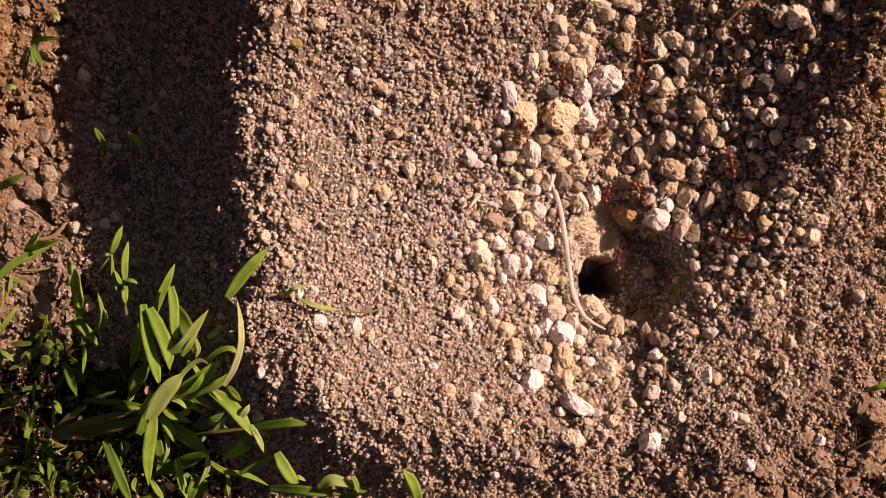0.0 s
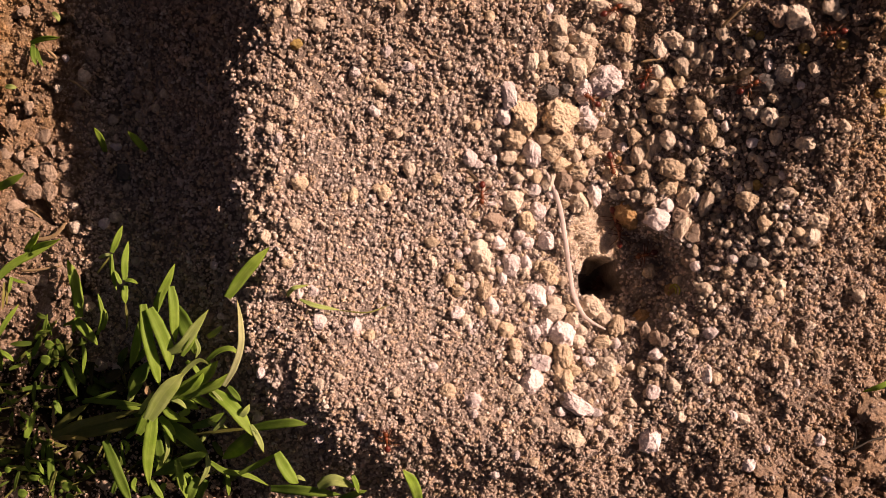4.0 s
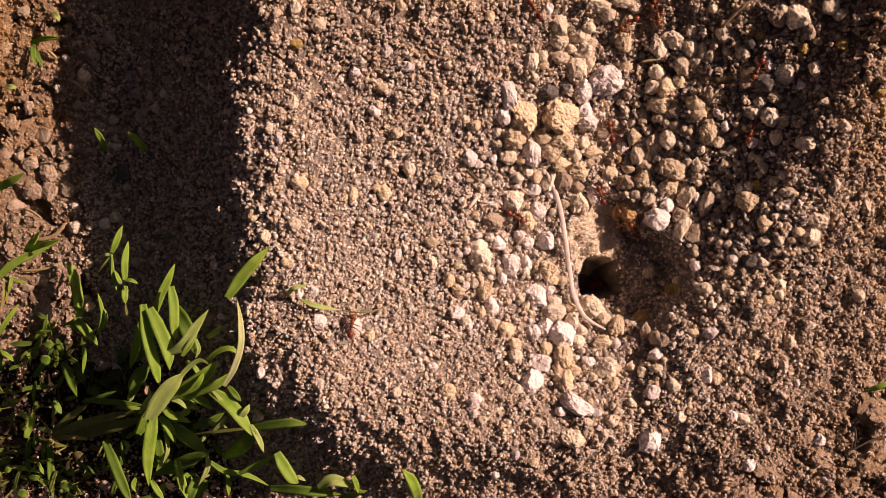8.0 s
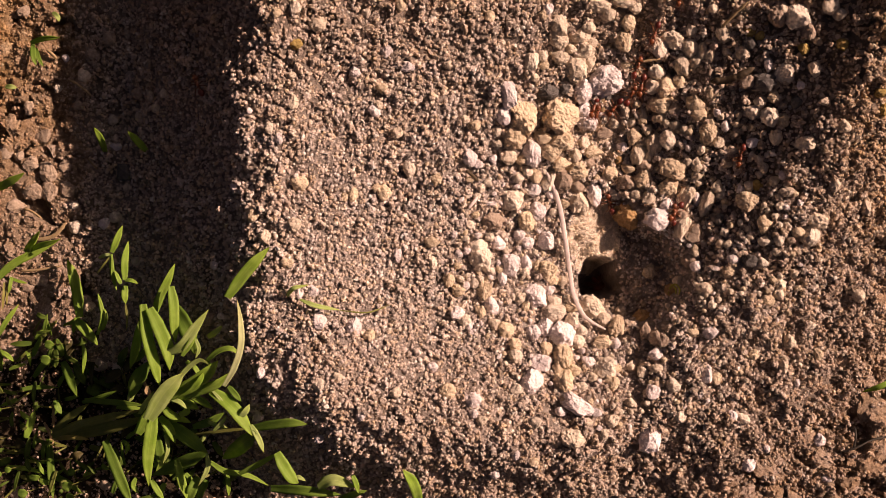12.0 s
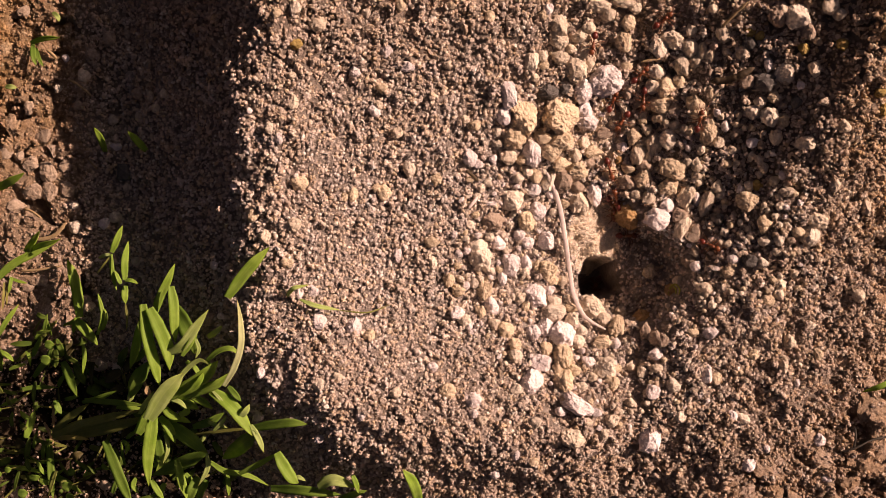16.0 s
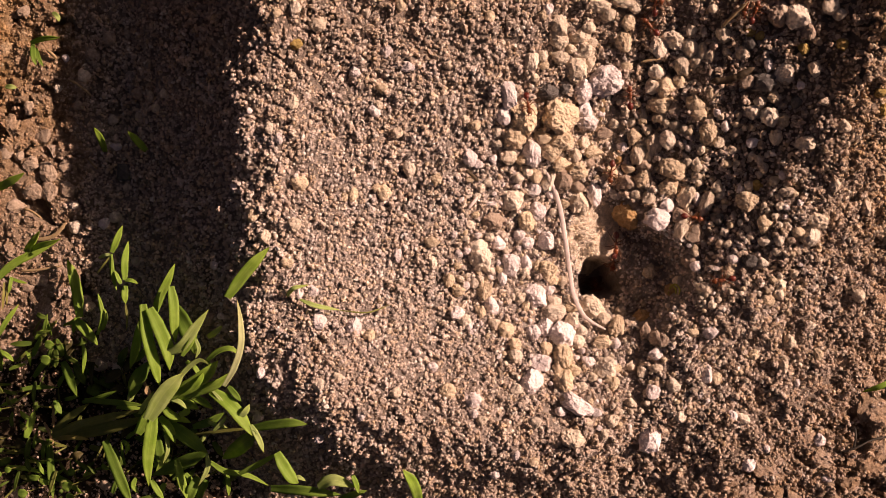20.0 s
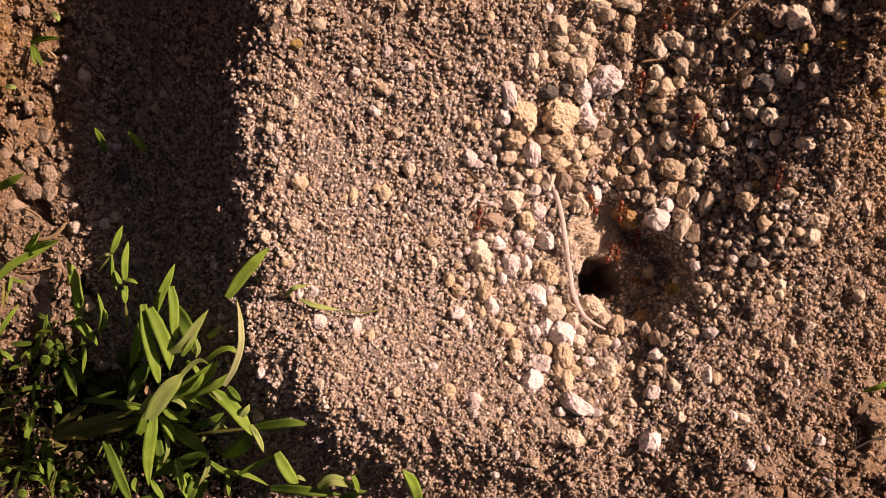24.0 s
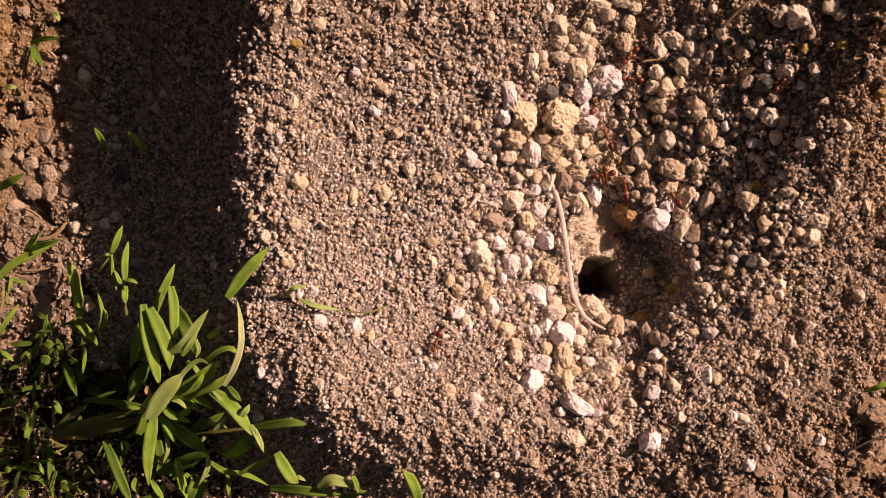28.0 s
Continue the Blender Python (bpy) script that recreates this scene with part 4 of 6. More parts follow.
plant = seedling(-91.0, -17.5, "grass seedling with upright bright green blades")
blade(plant, 2.5, 27, GREEN, (-89.0, -16.7, 3.1), (-89.3, -11.2, 3.8), (-90.3, -6.3, 4.1), (-91.7, -2.5, 4.1))
blade(plant, 2.3, -27, GREEN, (-90.3, -17.4, 1.9), (-87.3, -20.4, 2.6), (-84.7, -23.6, 2.6))
blade(plant, 1.1, -23, GREEN, (-90.1, -17.5, 0.5), (-91.2, -19.1, 0.5), (-91.6, -20.9, 0.0))
blade(plant, 1.1, 20, GREEN, (-84.0, -20.8, 4.8), (-82.4, -16.6, 5.9), (-82.9, -13.5, 6.0), (-83.6, -10.7, 6.0))
blade(plant, 0.7, 17, GREEN, (-82.5, -19.6, 5.7), (-81.4, -16.9, 6.4), (-81.6, -14.6, 6.4))
blade(plant, 2.2, -1, DEEP, (-94.8, -28.1, -2.0), (-93.0, -32.0, -1.7), (-91.4, -36.8, -2.0))
blade(plant, 1.0, -5, DEEP, (-99.5, -21.2, -1.1), (-98.6, -18.8, -0.2), (-98.1, -16.1, -0.2))
blade(plant, 1.1, -4, DEEP, (-97.2, -22.5, -2.5), (-98.6, -26.1, -3.1), (-100.1, -30.0, -6.4))
blade(plant, 1.5, 1, DEEP, (-104.3, -32.7, -7.6), (-101.0, -29.2, -5.8), (-98.1, -27.3, -5.8))
blade(plant, 1.0, -30, GREEN, (-109.2, -30.3, -4.2), (-106.7, -29.4, -3.6), (-104.7, -28.9, -3.6))
blade(plant, 1.1, -29, GREEN, (-90.2, -16.7, -0.1), (-91.9, -18.1, -0.1), (-94.5, -19.0, -1.1))
blade(plant, 1.0, -28, GREEN, (-88.7, -23.5, 1.4), (-88.4, -26.6, 1.4), (-89.1, -30.9, 0.5))
blade(plant, 1.2, 2, DEEP, (-103.0, -26.8, -3.6), (-101.4, -24.2, -2.4), (-100.3, -21.9, -2.4))
blade(plant, 1.1, -25, GREEN, (-110.6, -25.5, -2.1), (-108.6, -26.7, -2.0), (-107.2, -28.1, -2.0))
blade(plant, 0.8, -17, GREEN, (-103.9, -25.5, -1.2), (-102.9, -26.8, -1.0), (-103.6, -29.4, -3.5))
blade(plant, 1.6, 2, DEEP, (-95.9, -22.3, -0.4), (-94.8, -24.8, -0.4), (-95.5, -27.1, -3.1))
blade(plant, 1.0, 28, GREEN, (-101.7, -22.4, -1.7), (-100.0, -20.7, -0.9), (-98.3, -20.1, -0.9))
blade(plant, 1.1, -17, GREEN, (-107.6, -37.8, -5.1), (-109.3, -38.7, -5.1), (-112.0, -39.7, -5.5))
plant = seedling(-78.1, -20.1, "small three-leaved grass sprout on a thin stalk")
blade(plant, 1.5, 26, GREEN, (-78.2, -0.8, 12.6), (-76.8, 2.1, 13.4), (-75.4, 5.6, 13.4))
blade(plant, 1.6, 28, GREEN, (-74.9, -7.3, 13.3), (-74.7, -2.8, 14.0), (-73.9, 1.9, 14.0))
blade(plant, 1.0, -19, GREEN, (-79.0, -1.2, 10.4), (-78.7, -5.5, 10.4), (-77.8, -10.1, 9.9))
blade(plant, 0.9, -29, GREEN, (-74.6, -7.4, 13.8), (-73.1, -7.4, 14.3), (-71.5, -8.1, 14.3))
blade(plant, 1.5, -28, GREEN, (-75.2, -8.7, 11.7), (-75.4, -10.8, 11.7), (-75.3, -13.0, 11.3))
blade(plant, 0.5, -16, STALK, (-75.7, -13.1, 10.1), (-75.3, -16.3, 10.1), (-75.7, -19.6, 9.2))
blade(plant, 1.0, 26, GREEN, (-76.5, -8.3, 10.9), (-77.3, -6.8, 11.0), (-77.9, -5.2, 10.8))
blade(plant, 0.9, 16, LIME, (-79.3, -1.5, 9.6), (-80.8, -1.6, 9.6), (-82.5, -2.2, 8.9))
blade(plant, 0.4, -23, STALK, (-80.0, -1.8, 8.0), (-81.5, -3.7, 8.0), (-83.6, -5.9, 6.5))
plant = seedling(-69.7, -36.6, "lush tuft of broad grass blades in sunlight")
blade(plant, 2.5, -22, GREEN, (-67.9, -12.5, 22.9), (-66.9, -20.1, 22.9), (-65.2, -26.5, 22.9), (-64.3, -31.1, 22.5))
blade(plant, 3.0, -19, GREEN, (-66.4, -13.4, 23.3), (-63.8, -18.4, 23.6), (-62.1, -23.1, 23.6), (-61.9, -27.5, 23.0))
blade(plant, 2.0, -21, GREEN, (-68.9, -14.4, 19.0), (-70.0, -19.4, 18.9), (-71.3, -24.0, 17.9), (-72.6, -27.8, 17.0))
blade(plant, 3.3, 1, DEEP, (-67.7, -26.2, 18.7), (-70.6, -30.2, 17.7), (-73.1, -34.9, 15.6))
# Paler green piece standing in for sunlight on the blade's tip.
blade(plant, 1.5, -18, LIME, (-72.1, -32.8, 15.8), (-72.8, -34.4, 15.8), (-73.2, -35.7, 15.4))
blade(plant, 1.9, 26, GREEN, (-66.4, -15.7, 20.0), (-64.5, -10.8, 21.2), (-62.5, -7.1, 22.3), (-60.8, -3.2, 22.4))
blade(plant, 2.2, -22, GREEN, (-61.3, -8.4, 24.0), (-60.7, -12.6, 24.0), (-60.7, -17.2, 23.5), (-60.6, -21.2, 23.0))
# Deep green also carries the shadow on this blade at the back.
blade(plant, 3.6, 2, DEEP, (-62.5, -13.8, 14.5), (-59.0, -18.8, 17.8), (-57.5, -24.5, 16.7))
blade(plant, 2.3, 20, LIME, (-61.9, -23.4, 23.3), (-58.7, -21.7, 24.6), (-55.6, -17.8, 25.9), (-52.3, -13.5, 26.8))
blade(plant, 1.3, 27, GREEN, (-58.9, -24.1, 23.6), (-56.6, -20.8, 24.8), (-54.8, -17.0, 24.8))
blade(plant, 1.4, 23, FADED, (-48.7, -30.4, 27.3), (-46.2, -26.3, 28.6), (-44.5, -21.3, 29.8), (-44.5, -16.0, 30.1), (-45.2, -11.2, 30.1))
blade(plant, 2.4, 23, GREEN, (-62.3, -34.5, 20.2), (-55.6, -32.1, 22.6), (-51.2, -30.4, 24.2), (-47.9, -27.8, 25.0))
blade(plant, 3.2, 19, GREEN, (-62.0, -33.4, 21.6), (-56.9, -30.6, 23.6), (-53.0, -27.8, 25.1), (-50.3, -25.0, 25.9))
blade(plant, 1.1, 16, LIME, (-61.6, -33.1, 23.4), (-59.4, -29.3, 24.7), (-56.9, -26.4, 25.8), (-54.1, -24.7, 26.8), (-52.1, -25.7, 26.9))
blade(plant, 1.3, -29, GREEN, (-53.8, -25.7, 23.3), (-50.8, -23.2, 24.6), (-47.6, -22.3, 25.6), (-45.3, -23.9, 25.6))
blade(plant, 1.1, -17, GREEN, (-53.2, -25.3, 24.2), (-52.4, -26.8, 24.4), (-53.8, -28.4, 23.6))
blade(plant, 3.9, 28, LIME, (-66.9, -38.6, 22.5), (-63.6, -33.6, 24.3), (-60.7, -30.2, 25.6), (-58.0, -27.6, 26.2))
blade(plant, 2.9, 21, GREEN, (-71.0, -42.9, 16.5), (-68.1, -38.7, 18.1), (-64.9, -35.7, 19.4), (-61.9, -34.0, 20.1))
blade(plant, 1.1, 29, LIME, (-69.8, -37.9, 19.1), (-68.0, -35.1, 20.2), (-66.2, -32.5, 20.2))
blade(plant, 2.8, -22, GREEN, (-65.6, -34.0, 21.8), (-66.6, -40.9, 20.7), (-67.8, -47.9, 19.3), (-68.0, -54.8, 17.9))
blade(plant, 3.0, -29, GREEN, (-52.6, -32.2, 22.3), (-48.5, -34.9, 23.2), (-45.5, -38.5, 23.2), (-43.1, -42.3, 23.2))
blade(plant, 1.3, -24, LIME, (-43.5, -39.8, 22.9), (-41.7, -43.1, 22.9), (-40.6, -46.1, 22.7))
blade(plant, 0.7, -19, LIME, (-52.2, -32.1, 22.9), (-50.3, -34.1, 23.2), (-49.1, -36.2, 23.2))
blade(plant, 2.0, -5, DEEP, (-43.5, -40.8, 21.3), (-38.8, -39.7, 23.5), (-33.9, -38.9, 25.4), (-30.3, -39.3, 25.4))
blade(plant, 3.5, -1, DEEP, (-42.5, -41.3, 23.0), (-46.2, -45.0, 19.3), (-52.2, -49.7, 11.7))
blade(plant, 3.3, -4, DEEP, (-64.9, -41.1, 13.2), (-59.7, -44.0, 14.8), (-55.1, -47.7, 14.8))
blade(plant, 3.3, -5, DEEP, (-56.3, -48.5, 9.5), (-63.2, -51.8, 6.2), (-71.7, -55.7, 1.9))
blade(plant, 1.2, -25, LIME, (-55.9, -48.0, 11.9), (-55.9, -51.9, 11.3), (-58.4, -56.5, 9.6))
blade(plant, 1.6, -21, GREEN, (-57.3, -34.0, 20.2), (-55.0, -34.8, 20.8), (-52.6, -36.5, 20.8))
blade(plant, 2.0, -27, GREEN, (-64.3, -50.8, 7.1), (-63.3, -55.6, 6.6), (-61.9, -60.6, 6.3))
blade(plant, 1.4, -19, GREEN, (-62.9, -54.8, 3.8), (-61.3, -57.1, 3.8), (-59.9, -59.5, 3.8))
blade(plant, 1.8, 7, DEEP, (-58.4, -41.6, 15.0), (-53.9, -39.9, 17.2), (-50.5, -37.8, 18.0))
blade(plant, 1.0, -21, LIME, (-54.3, -39.9, 18.0), (-51.8, -40.7, 18.7), (-49.6, -41.2, 18.7))
blade(plant, 0.7, -26, STALK, (-59.6, -44.0, 13.3), (-51.6, -42.3, 16.9), (-43.1, -41.2, 19.3))
blade(plant, 1.1, 25, LIME, (-57.6, -45.7, 14.2), (-56.3, -44.4, 14.9), (-55.5, -43.3, 14.9))
blade(plant, 1.0, -29, GREEN, (-65.9, -41.7, 11.0), (-65.6, -45.6, 10.6), (-66.4, -50.1, 9.5))
blade(plant, 1.3, -6, DEEP, (-48.6, -31.1, 22.9), (-47.0, -32.8, 23.3), (-45.6, -34.5, 23.3))
blade(plant, 1.4, 27, LIME, (-46.0, -38.0, 23.1), (-44.6, -36.6, 23.8), (-43.6, -35.0, 23.8))
blade(plant, 2.0, -18, GREEN, (-60.8, -36.3, 16.9), (-58.8, -35.9, 17.6), (-56.5, -37.0, 17.6))
blade(plant, 1.6, 26, GREEN, (-61.1, -38.5, 17.0), (-59.3, -37.5, 17.8), (-59.9, -36.7, 17.6))
blade(plant, 1.4, -28, GREEN, (-64.5, -40.4, 13.8), (-61.6, -39.8, 14.8), (-59.0, -40.6, 14.8))
blade(plant, 1.4, -22, GREEN, (-68.8, -49.5, 4.1), (-69.6, -51.6, 3.7), (-70.9, -53.6, 2.8))
blade(plant, 2.4, -2, DEEP, (-70.2, -45.4, 3.9), (-69.0, -49.3, 4.8), (-68.9, -53.8, 3.2))
blade(plant, 1.2, -29, GREEN, (-58.6, -25.7, 20.5), (-56.6, -27.2, 21.1), (-55.2, -29.3, 21.1))
blade(plant, 1.6, -20, GREEN, (-68.2, -57.4, 2.8), (-69.3, -59.4, 2.8), (-70.0, -62.1, 2.2))
blade(plant, 1.9, 6, DEEP, (-57.6, -56.4, 4.1), (-59.0, -59.1, 4.1), (-60.1, -62.1, 3.1))
blade(plant, 0.8, -22, HUSK, (-70.4, -31.2, 13.7), (-69.2, -33.0, 14.1), (-68.5, -34.4, 13.9))
blade(plant, 1.8, -25, GREEN, (-65.2, -36.9, 16.1), (-63.0, -38.6, 16.7), (-60.6, -39.5, 16.7))
blade(plant, 1.9, -29, GREEN, (-66.3, -39.3, 14.4), (-64.0, -42.2, 14.7), (-62.7, -45.5, 14.4))
blade(plant, 0.9, -29, LIME, (-65.4, -43.7, 13.4), (-64.8, -47.1, 13.1), (-66.2, -50.7, 12.0))
blade(plant, 1.5, -21, GREEN, (-65.0, -47.3, 9.8), (-66.8, -50.2, 8.9), (-69.1, -53.5, 7.6))
blade(plant, 1.0, -30, LIME, (-62.5, -34.2, 20.6), (-60.0, -34.9, 21.3), (-58.4, -36.4, 21.3))
blade(plant, 1.2, -19, GREEN, (-75.3, -56.0, 3.1), (-75.8, -58.0, 3.1), (-74.5, -59.9, 3.1))
blade(plant, 1.4, -28, GREEN, (-70.8, -56.1, 5.4), (-69.3, -58.5, 5.7), (-67.7, -60.7, 5.7))
blade(plant, 0.8, -18, LIME, (-55.6, -20.2, 24.6), (-54.9, -22.5, 24.6), (-55.8, -24.6, 24.0))
blade(plant, 1.3, 22, GREEN, (-56.7, -31.6, 24.5), (-54.7, -29.7, 25.4), (-53.7, -27.7, 25.4))
blade(plant, 1.5, 8, DEEP, (-72.9, -26.3, 14.9), (-70.1, -24.6, 16.5), (-68.0, -21.7, 16.5))
blade(plant, 1.1, -28, GREEN, (-77.9, -46.5, 5.4), (-76.4, -47.8, 5.8), (-77.2, -49.8, 5.1))
blade(plant, 0.9, 18, LIME, (-52.3, -41.4, 21.0), (-50.3, -39.4, 22.0), (-49.3, -37.9, 22.0))
blade(plant, 0.7, -23, HUSK, (-68.3, -31.5, 17.3), (-68.8, -32.9, 17.3), (-68.1, -34.2, 17.1))
plant = seedling(-100.0, -48.0, "coarse grass clump with a yellowing broad blade")
blade(plant, 2.0, -2, BLADE, (-94.9, -45.4, 5.4), (-86.9, -42.0, 9.5), (-78.3, -39.5, 13.5), (-69.7, -37.3, 17.1))
blade(plant, 2.9, 4, BLADE, (-95.8, -46.2, 0.6), (-85.6, -44.2, 5.3), (-77.6, -42.1, 9.0), (-69.7, -39.7, 12.1))
blade(plant, 1.2, -28, STRAW, (-95.3, -46.4, 3.5), (-90.2, -45.7, 5.9), (-85.4, -46.0, 6.7))
blade(plant, 1.8, 1, BLADE, (-95.0, -44.5, 4.3), (-89.8, -40.4, 7.4), (-84.6, -36.9, 9.2))
blade(plant, 0.8, -17, STRAW, (-94.1, -44.1, 4.7), (-89.8, -42.4, 7.0), (-86.2, -40.9, 7.6))
blade(plant, 1.2, 3, DEEP, (-88.7, -37.7, 1.9), (-83.7, -36.2, 4.4), (-79.2, -34.4, 5.6))
blade(plant, 1.4, -9, DEEP, (-87.7, -37.0, 3.1), (-79.7, -37.0, 6.6), (-71.0, -37.4, 9.4))
blade(plant, 0.9, -28, GREEN, (-78.2, -38.0, 8.8), (-74.6, -37.9, 10.0), (-71.1, -38.1, 10.2))
# The shadow over this blade is put into its deeper green.
blade(plant, 2.6, -1, DEEP, (-81.9, -46.4, 5.8), (-79.6, -52.2, 5.7), (-77.3, -57.7, 5.7), (-75.5, -61.8, 5.7))
blade(plant, 1.8, -8, DEEP, (-100.0, -49.0, -6.9), (-98.4, -55.2, -3.4), (-97.2, -62.4, -1.6))
blade(plant, 1.1, -21, GREEN, (-109.6, -54.7, -3.7), (-104.9, -55.2, -3.7), (-99.4, -56.4, -3.7))
blade(plant, 1.6, -0, DEEP, (-99.2, -56.9, -4.9), (-94.7, -58.3, -3.3), (-90.3, -61.3, -3.0))
blade(plant, 0.9, -24, GREEN, (-102.0, -53.3, -3.8), (-101.0, -55.2, -3.6), (-99.9, -56.9, -3.6))
blade(plant, 0.9, -26, HUSK, (-100.8, -45.6, -7.5), (-99.6, -48.8, -7.3), (-100.8, -52.0, -7.6))
blade(plant, 0.7, -23, HUSK, (-101.3, -44.1, -6.6), (-100.0, -46.0, -6.2), (-99.3, -47.8, -6.5))
blade(plant, 0.6, 26, HUSK, (-98.8, -46.1, -6.9), (-98.8, -42.1, -6.0), (-98.2, -37.8, -6.0))
blade(plant, 1.9, 26, GREEN, (-106.1, -48.0, -7.0), (-104.9, -44.1, -7.0), (-103.8, -41.0, -7.0))
blade(plant, 1.1, 16, GREEN, (-105.0, -43.2, -6.5), (-106.4, -42.2, -6.5), (-107.4, -41.2, -6.8))
blade(plant, 1.2, -17, LIME, (-103.4, -45.8, -8.3), (-100.8, -46.2, -7.7), (-99.7, -47.1, -7.7))
blade(plant, 1.3, -18, GREEN, (-101.3, -58.0, -3.6), (-99.7, -58.6, -3.1), (-98.3, -58.5, -3.1))
blade(plant, 1.5, 3, DEEP, (-104.0, -57.3, -4.0), (-102.4, -57.4, -3.4), (-101.0, -57.1, -3.4))
blade(plant, 1.7, 17, GREEN, (-90.0, -57.5, -3.8), (-89.0, -56.3, -3.4), (-88.2, -55.2, -3.4))
blade(plant, 1.1, -4, DEEP, (-107.3, -35.7, -6.5), (-103.3, -35.1, -6.5), (-97.4, -35.1, -6.1))
plant = seedling(-57.1, -52.8, "dark grass tuft half in the shade")
blade(plant, 1.3, -28, GREEN, (-55.6, -50.9, 9.6), (-51.9, -52.9, 10.4), (-46.5, -53.9, 10.4), (-41.4, -56.4, 10.4))
blade(plant, 1.4, 21, GREEN, (-47.8, -52.7, 13.9), (-42.9, -50.0, 15.9), (-38.2, -47.2, 17.5))
blade(plant, 1.1, -21, GREEN, (-52.0, -54.3, 7.3), (-51.8, -56.9, 7.0), (-51.8, -59.7, 6.4))
blade(plant, 2.4, -5, DEEP, (-59.5, -55.4, 5.4), (-60.7, -58.4, 6.3), (-62.4, -62.0, 4.7))
plant = seedling(-106.3, -4.0, "thin grass blades on bare soil")
blade(plant, 1.9, 27, GREEN, (-110.3, -8.4, 3.3), (-104.8, -3.7, 4.7), (-99.0, -0.7, 4.8), (-92.9, 2.6, 4.8))
blade(plant, 0.9, 29, GREEN, (-101.6, -1.5, 5.1), (-99.3, 1.2, 6.1), (-97.7, 4.1, 6.1))
blade(plant, 1.2, 21, GREEN, (-110.0, -21.6, 0.7), (-107.3, -17.6, 2.0), (-104.3, -13.6, 2.0))
blade(plant, 0.8, -26, GREEN, (-105.7, -6.8, 3.1), (-106.0, -8.9, 3.1), (-106.7, -11.0, 2.5))
blade(plant, 0.7, -21, GREEN, (-106.2, -7.1, 2.6), (-104.0, -7.9, 3.1), (-101.8, -8.4, 3.1))
blade(plant, 0.6, -28, STRAW, (-107.6, -8.2, 2.6), (-107.8, -11.6, 2.6), (-108.5, -14.9, 1.6))
blade(plant, 0.5, -19, STRAW, (-106.5, -8.9, 2.6), (-107.0, -11.6, 2.6), (-107.3, -13.8, 1.9))
plant = seedling(-41.2, -43.1, "spreading grass shoot with broad low blades")
blade(plant, 2.6, 28, GREEN, (-47.7, -10.7, 28.6), (-44.4, -6.3, 30.1), (-41.0, -2.6, 31.5), (-38.0, 0.4, 31.5))
blade(plant, 2.7, -23, GREEN, (-38.3, -46.9, 18.6), (-36.7, -50.1, 18.5), (-34.9, -52.8, 18.5), (-33.3, -54.0, 18.5))
blade(plant, 1.0, -26, LIME, (-36.1, -55.1, 13.8), (-34.1, -53.4, 14.8), (-32.1, -54.3, 14.8))
blade(plant, 2.6, -23, LIME, (-29.4, -55.9, 13.3), (-25.7, -54.1, 14.7), (-20.6, -55.7, 14.7))
blade(plant, 1.2, -20, GREEN, (-21.1, -52.8, 15.7), (-20.3, -54.7, 15.6), (-19.8, -57.1, 15.2))
blade(plant, 2.3, 5, DEEP, (-41.2, -57.3, 8.8), (-32.6, -57.1, 12.0), (-24.2, -58.4, 10.8))
blade(plant, 1.5, -2, DEEP, (-24.9, -60.0, 8.6), (-21.8, -58.6, 10.2), (-18.0, -57.5, 10.2))
plant = seedling(-5.4, -60.2, "single short green blade among the grains")
leaf(plant, (-5.6, -60.3, 12.0), (-6.8, -54.4, 18.0), (-9.2, -50.5, 20.0), 2.5, 24, GREEN)
plant = seedling(-95.8, 51.3, "small green shoot on the yellow soil")
leaf(plant, (-101.6, 50.8, 1.5), (-97.2, 51.4, 4.0), (-93.1, 51.4, 5.0), 1.2, 24, GREEN)
leaf(plant, (-101.0, 50.4, 1.5), (-100.2, 47.3, 3.4), (-99.5, 44.9, 3.5), 1.3, -14, DEEP)
leaf(plant, (-100.2, 49.4, 1.5), (-98.8, 46.6, 3.5), (-97.8, 44.6, 3.4), 0.9, -14, DEEP)
leaf(plant, (-96.1, 58.3, 1.5), (-94.3, 56.8, 3.6), (-93.9, 55.6, 3.5), 1.2, -24, LIME)
leaf(plant, (-107.8, 40.0, 1.5), (-106.0, 39.7, 2.6), (-104.5, 39.6, 2.5), 1.3, -24, LIME)
plant = seedling(-84.9, 26.6, "two small grass tips in the shade")
leaf(plant, (-83.0, 24.0, 2.1), (-82.1, 26.4, 8.3), (-82.4, 28.7, 12.5), 1.5, 25, GREEN)
leaf(plant, (-71.4, 23.7, 7.6), (-73.0, 25.9, 10.4), (-74.4, 27.8, 12.6), 1.7, 25, GREEN)
plant = seedling(-107.8, 16.9, "grass blade reaching over bare soil")
leaf(plant, (-109.3, 14.7, 3.0), (-104.8, 16.1, 7.0), (-100.2, 18.2, 9.0), 1.9, 24, GREEN)
leaf(plant, (-101.3, -0.3, 4.0), (-96.4, 1.0, 8.0), (-91.5, 2.2, 10.0), 1.3, 24, GREEN)
leaf(plant, (-102.0, -0.7, 4.0), (-98.4, 1.7, 9.0), (-95.4, 4.3, 12.0), 1.3, 24, GREEN)
plant = seedling(106.0, -34.0, "pointed grass blade tip lying over the grains")
leaf(plant, (106.2, -30.8, 13.0), (102.6, -32.4, 13.0), (99.9, -34.0, 10.5), 1.5, -24, GREEN)
plant = seedling(-52.1, -18.8, "yellow-green snippet of grass")
leaf(plant, (-53.2, -19.9, 23.0), (-51.0, -18.6, 25.9), (-49.0, -17.0, 27.9), 1.3, 24, LIME)
plant = seedling(-31.0, -9.4, "wilting curled yellow-green shoot")
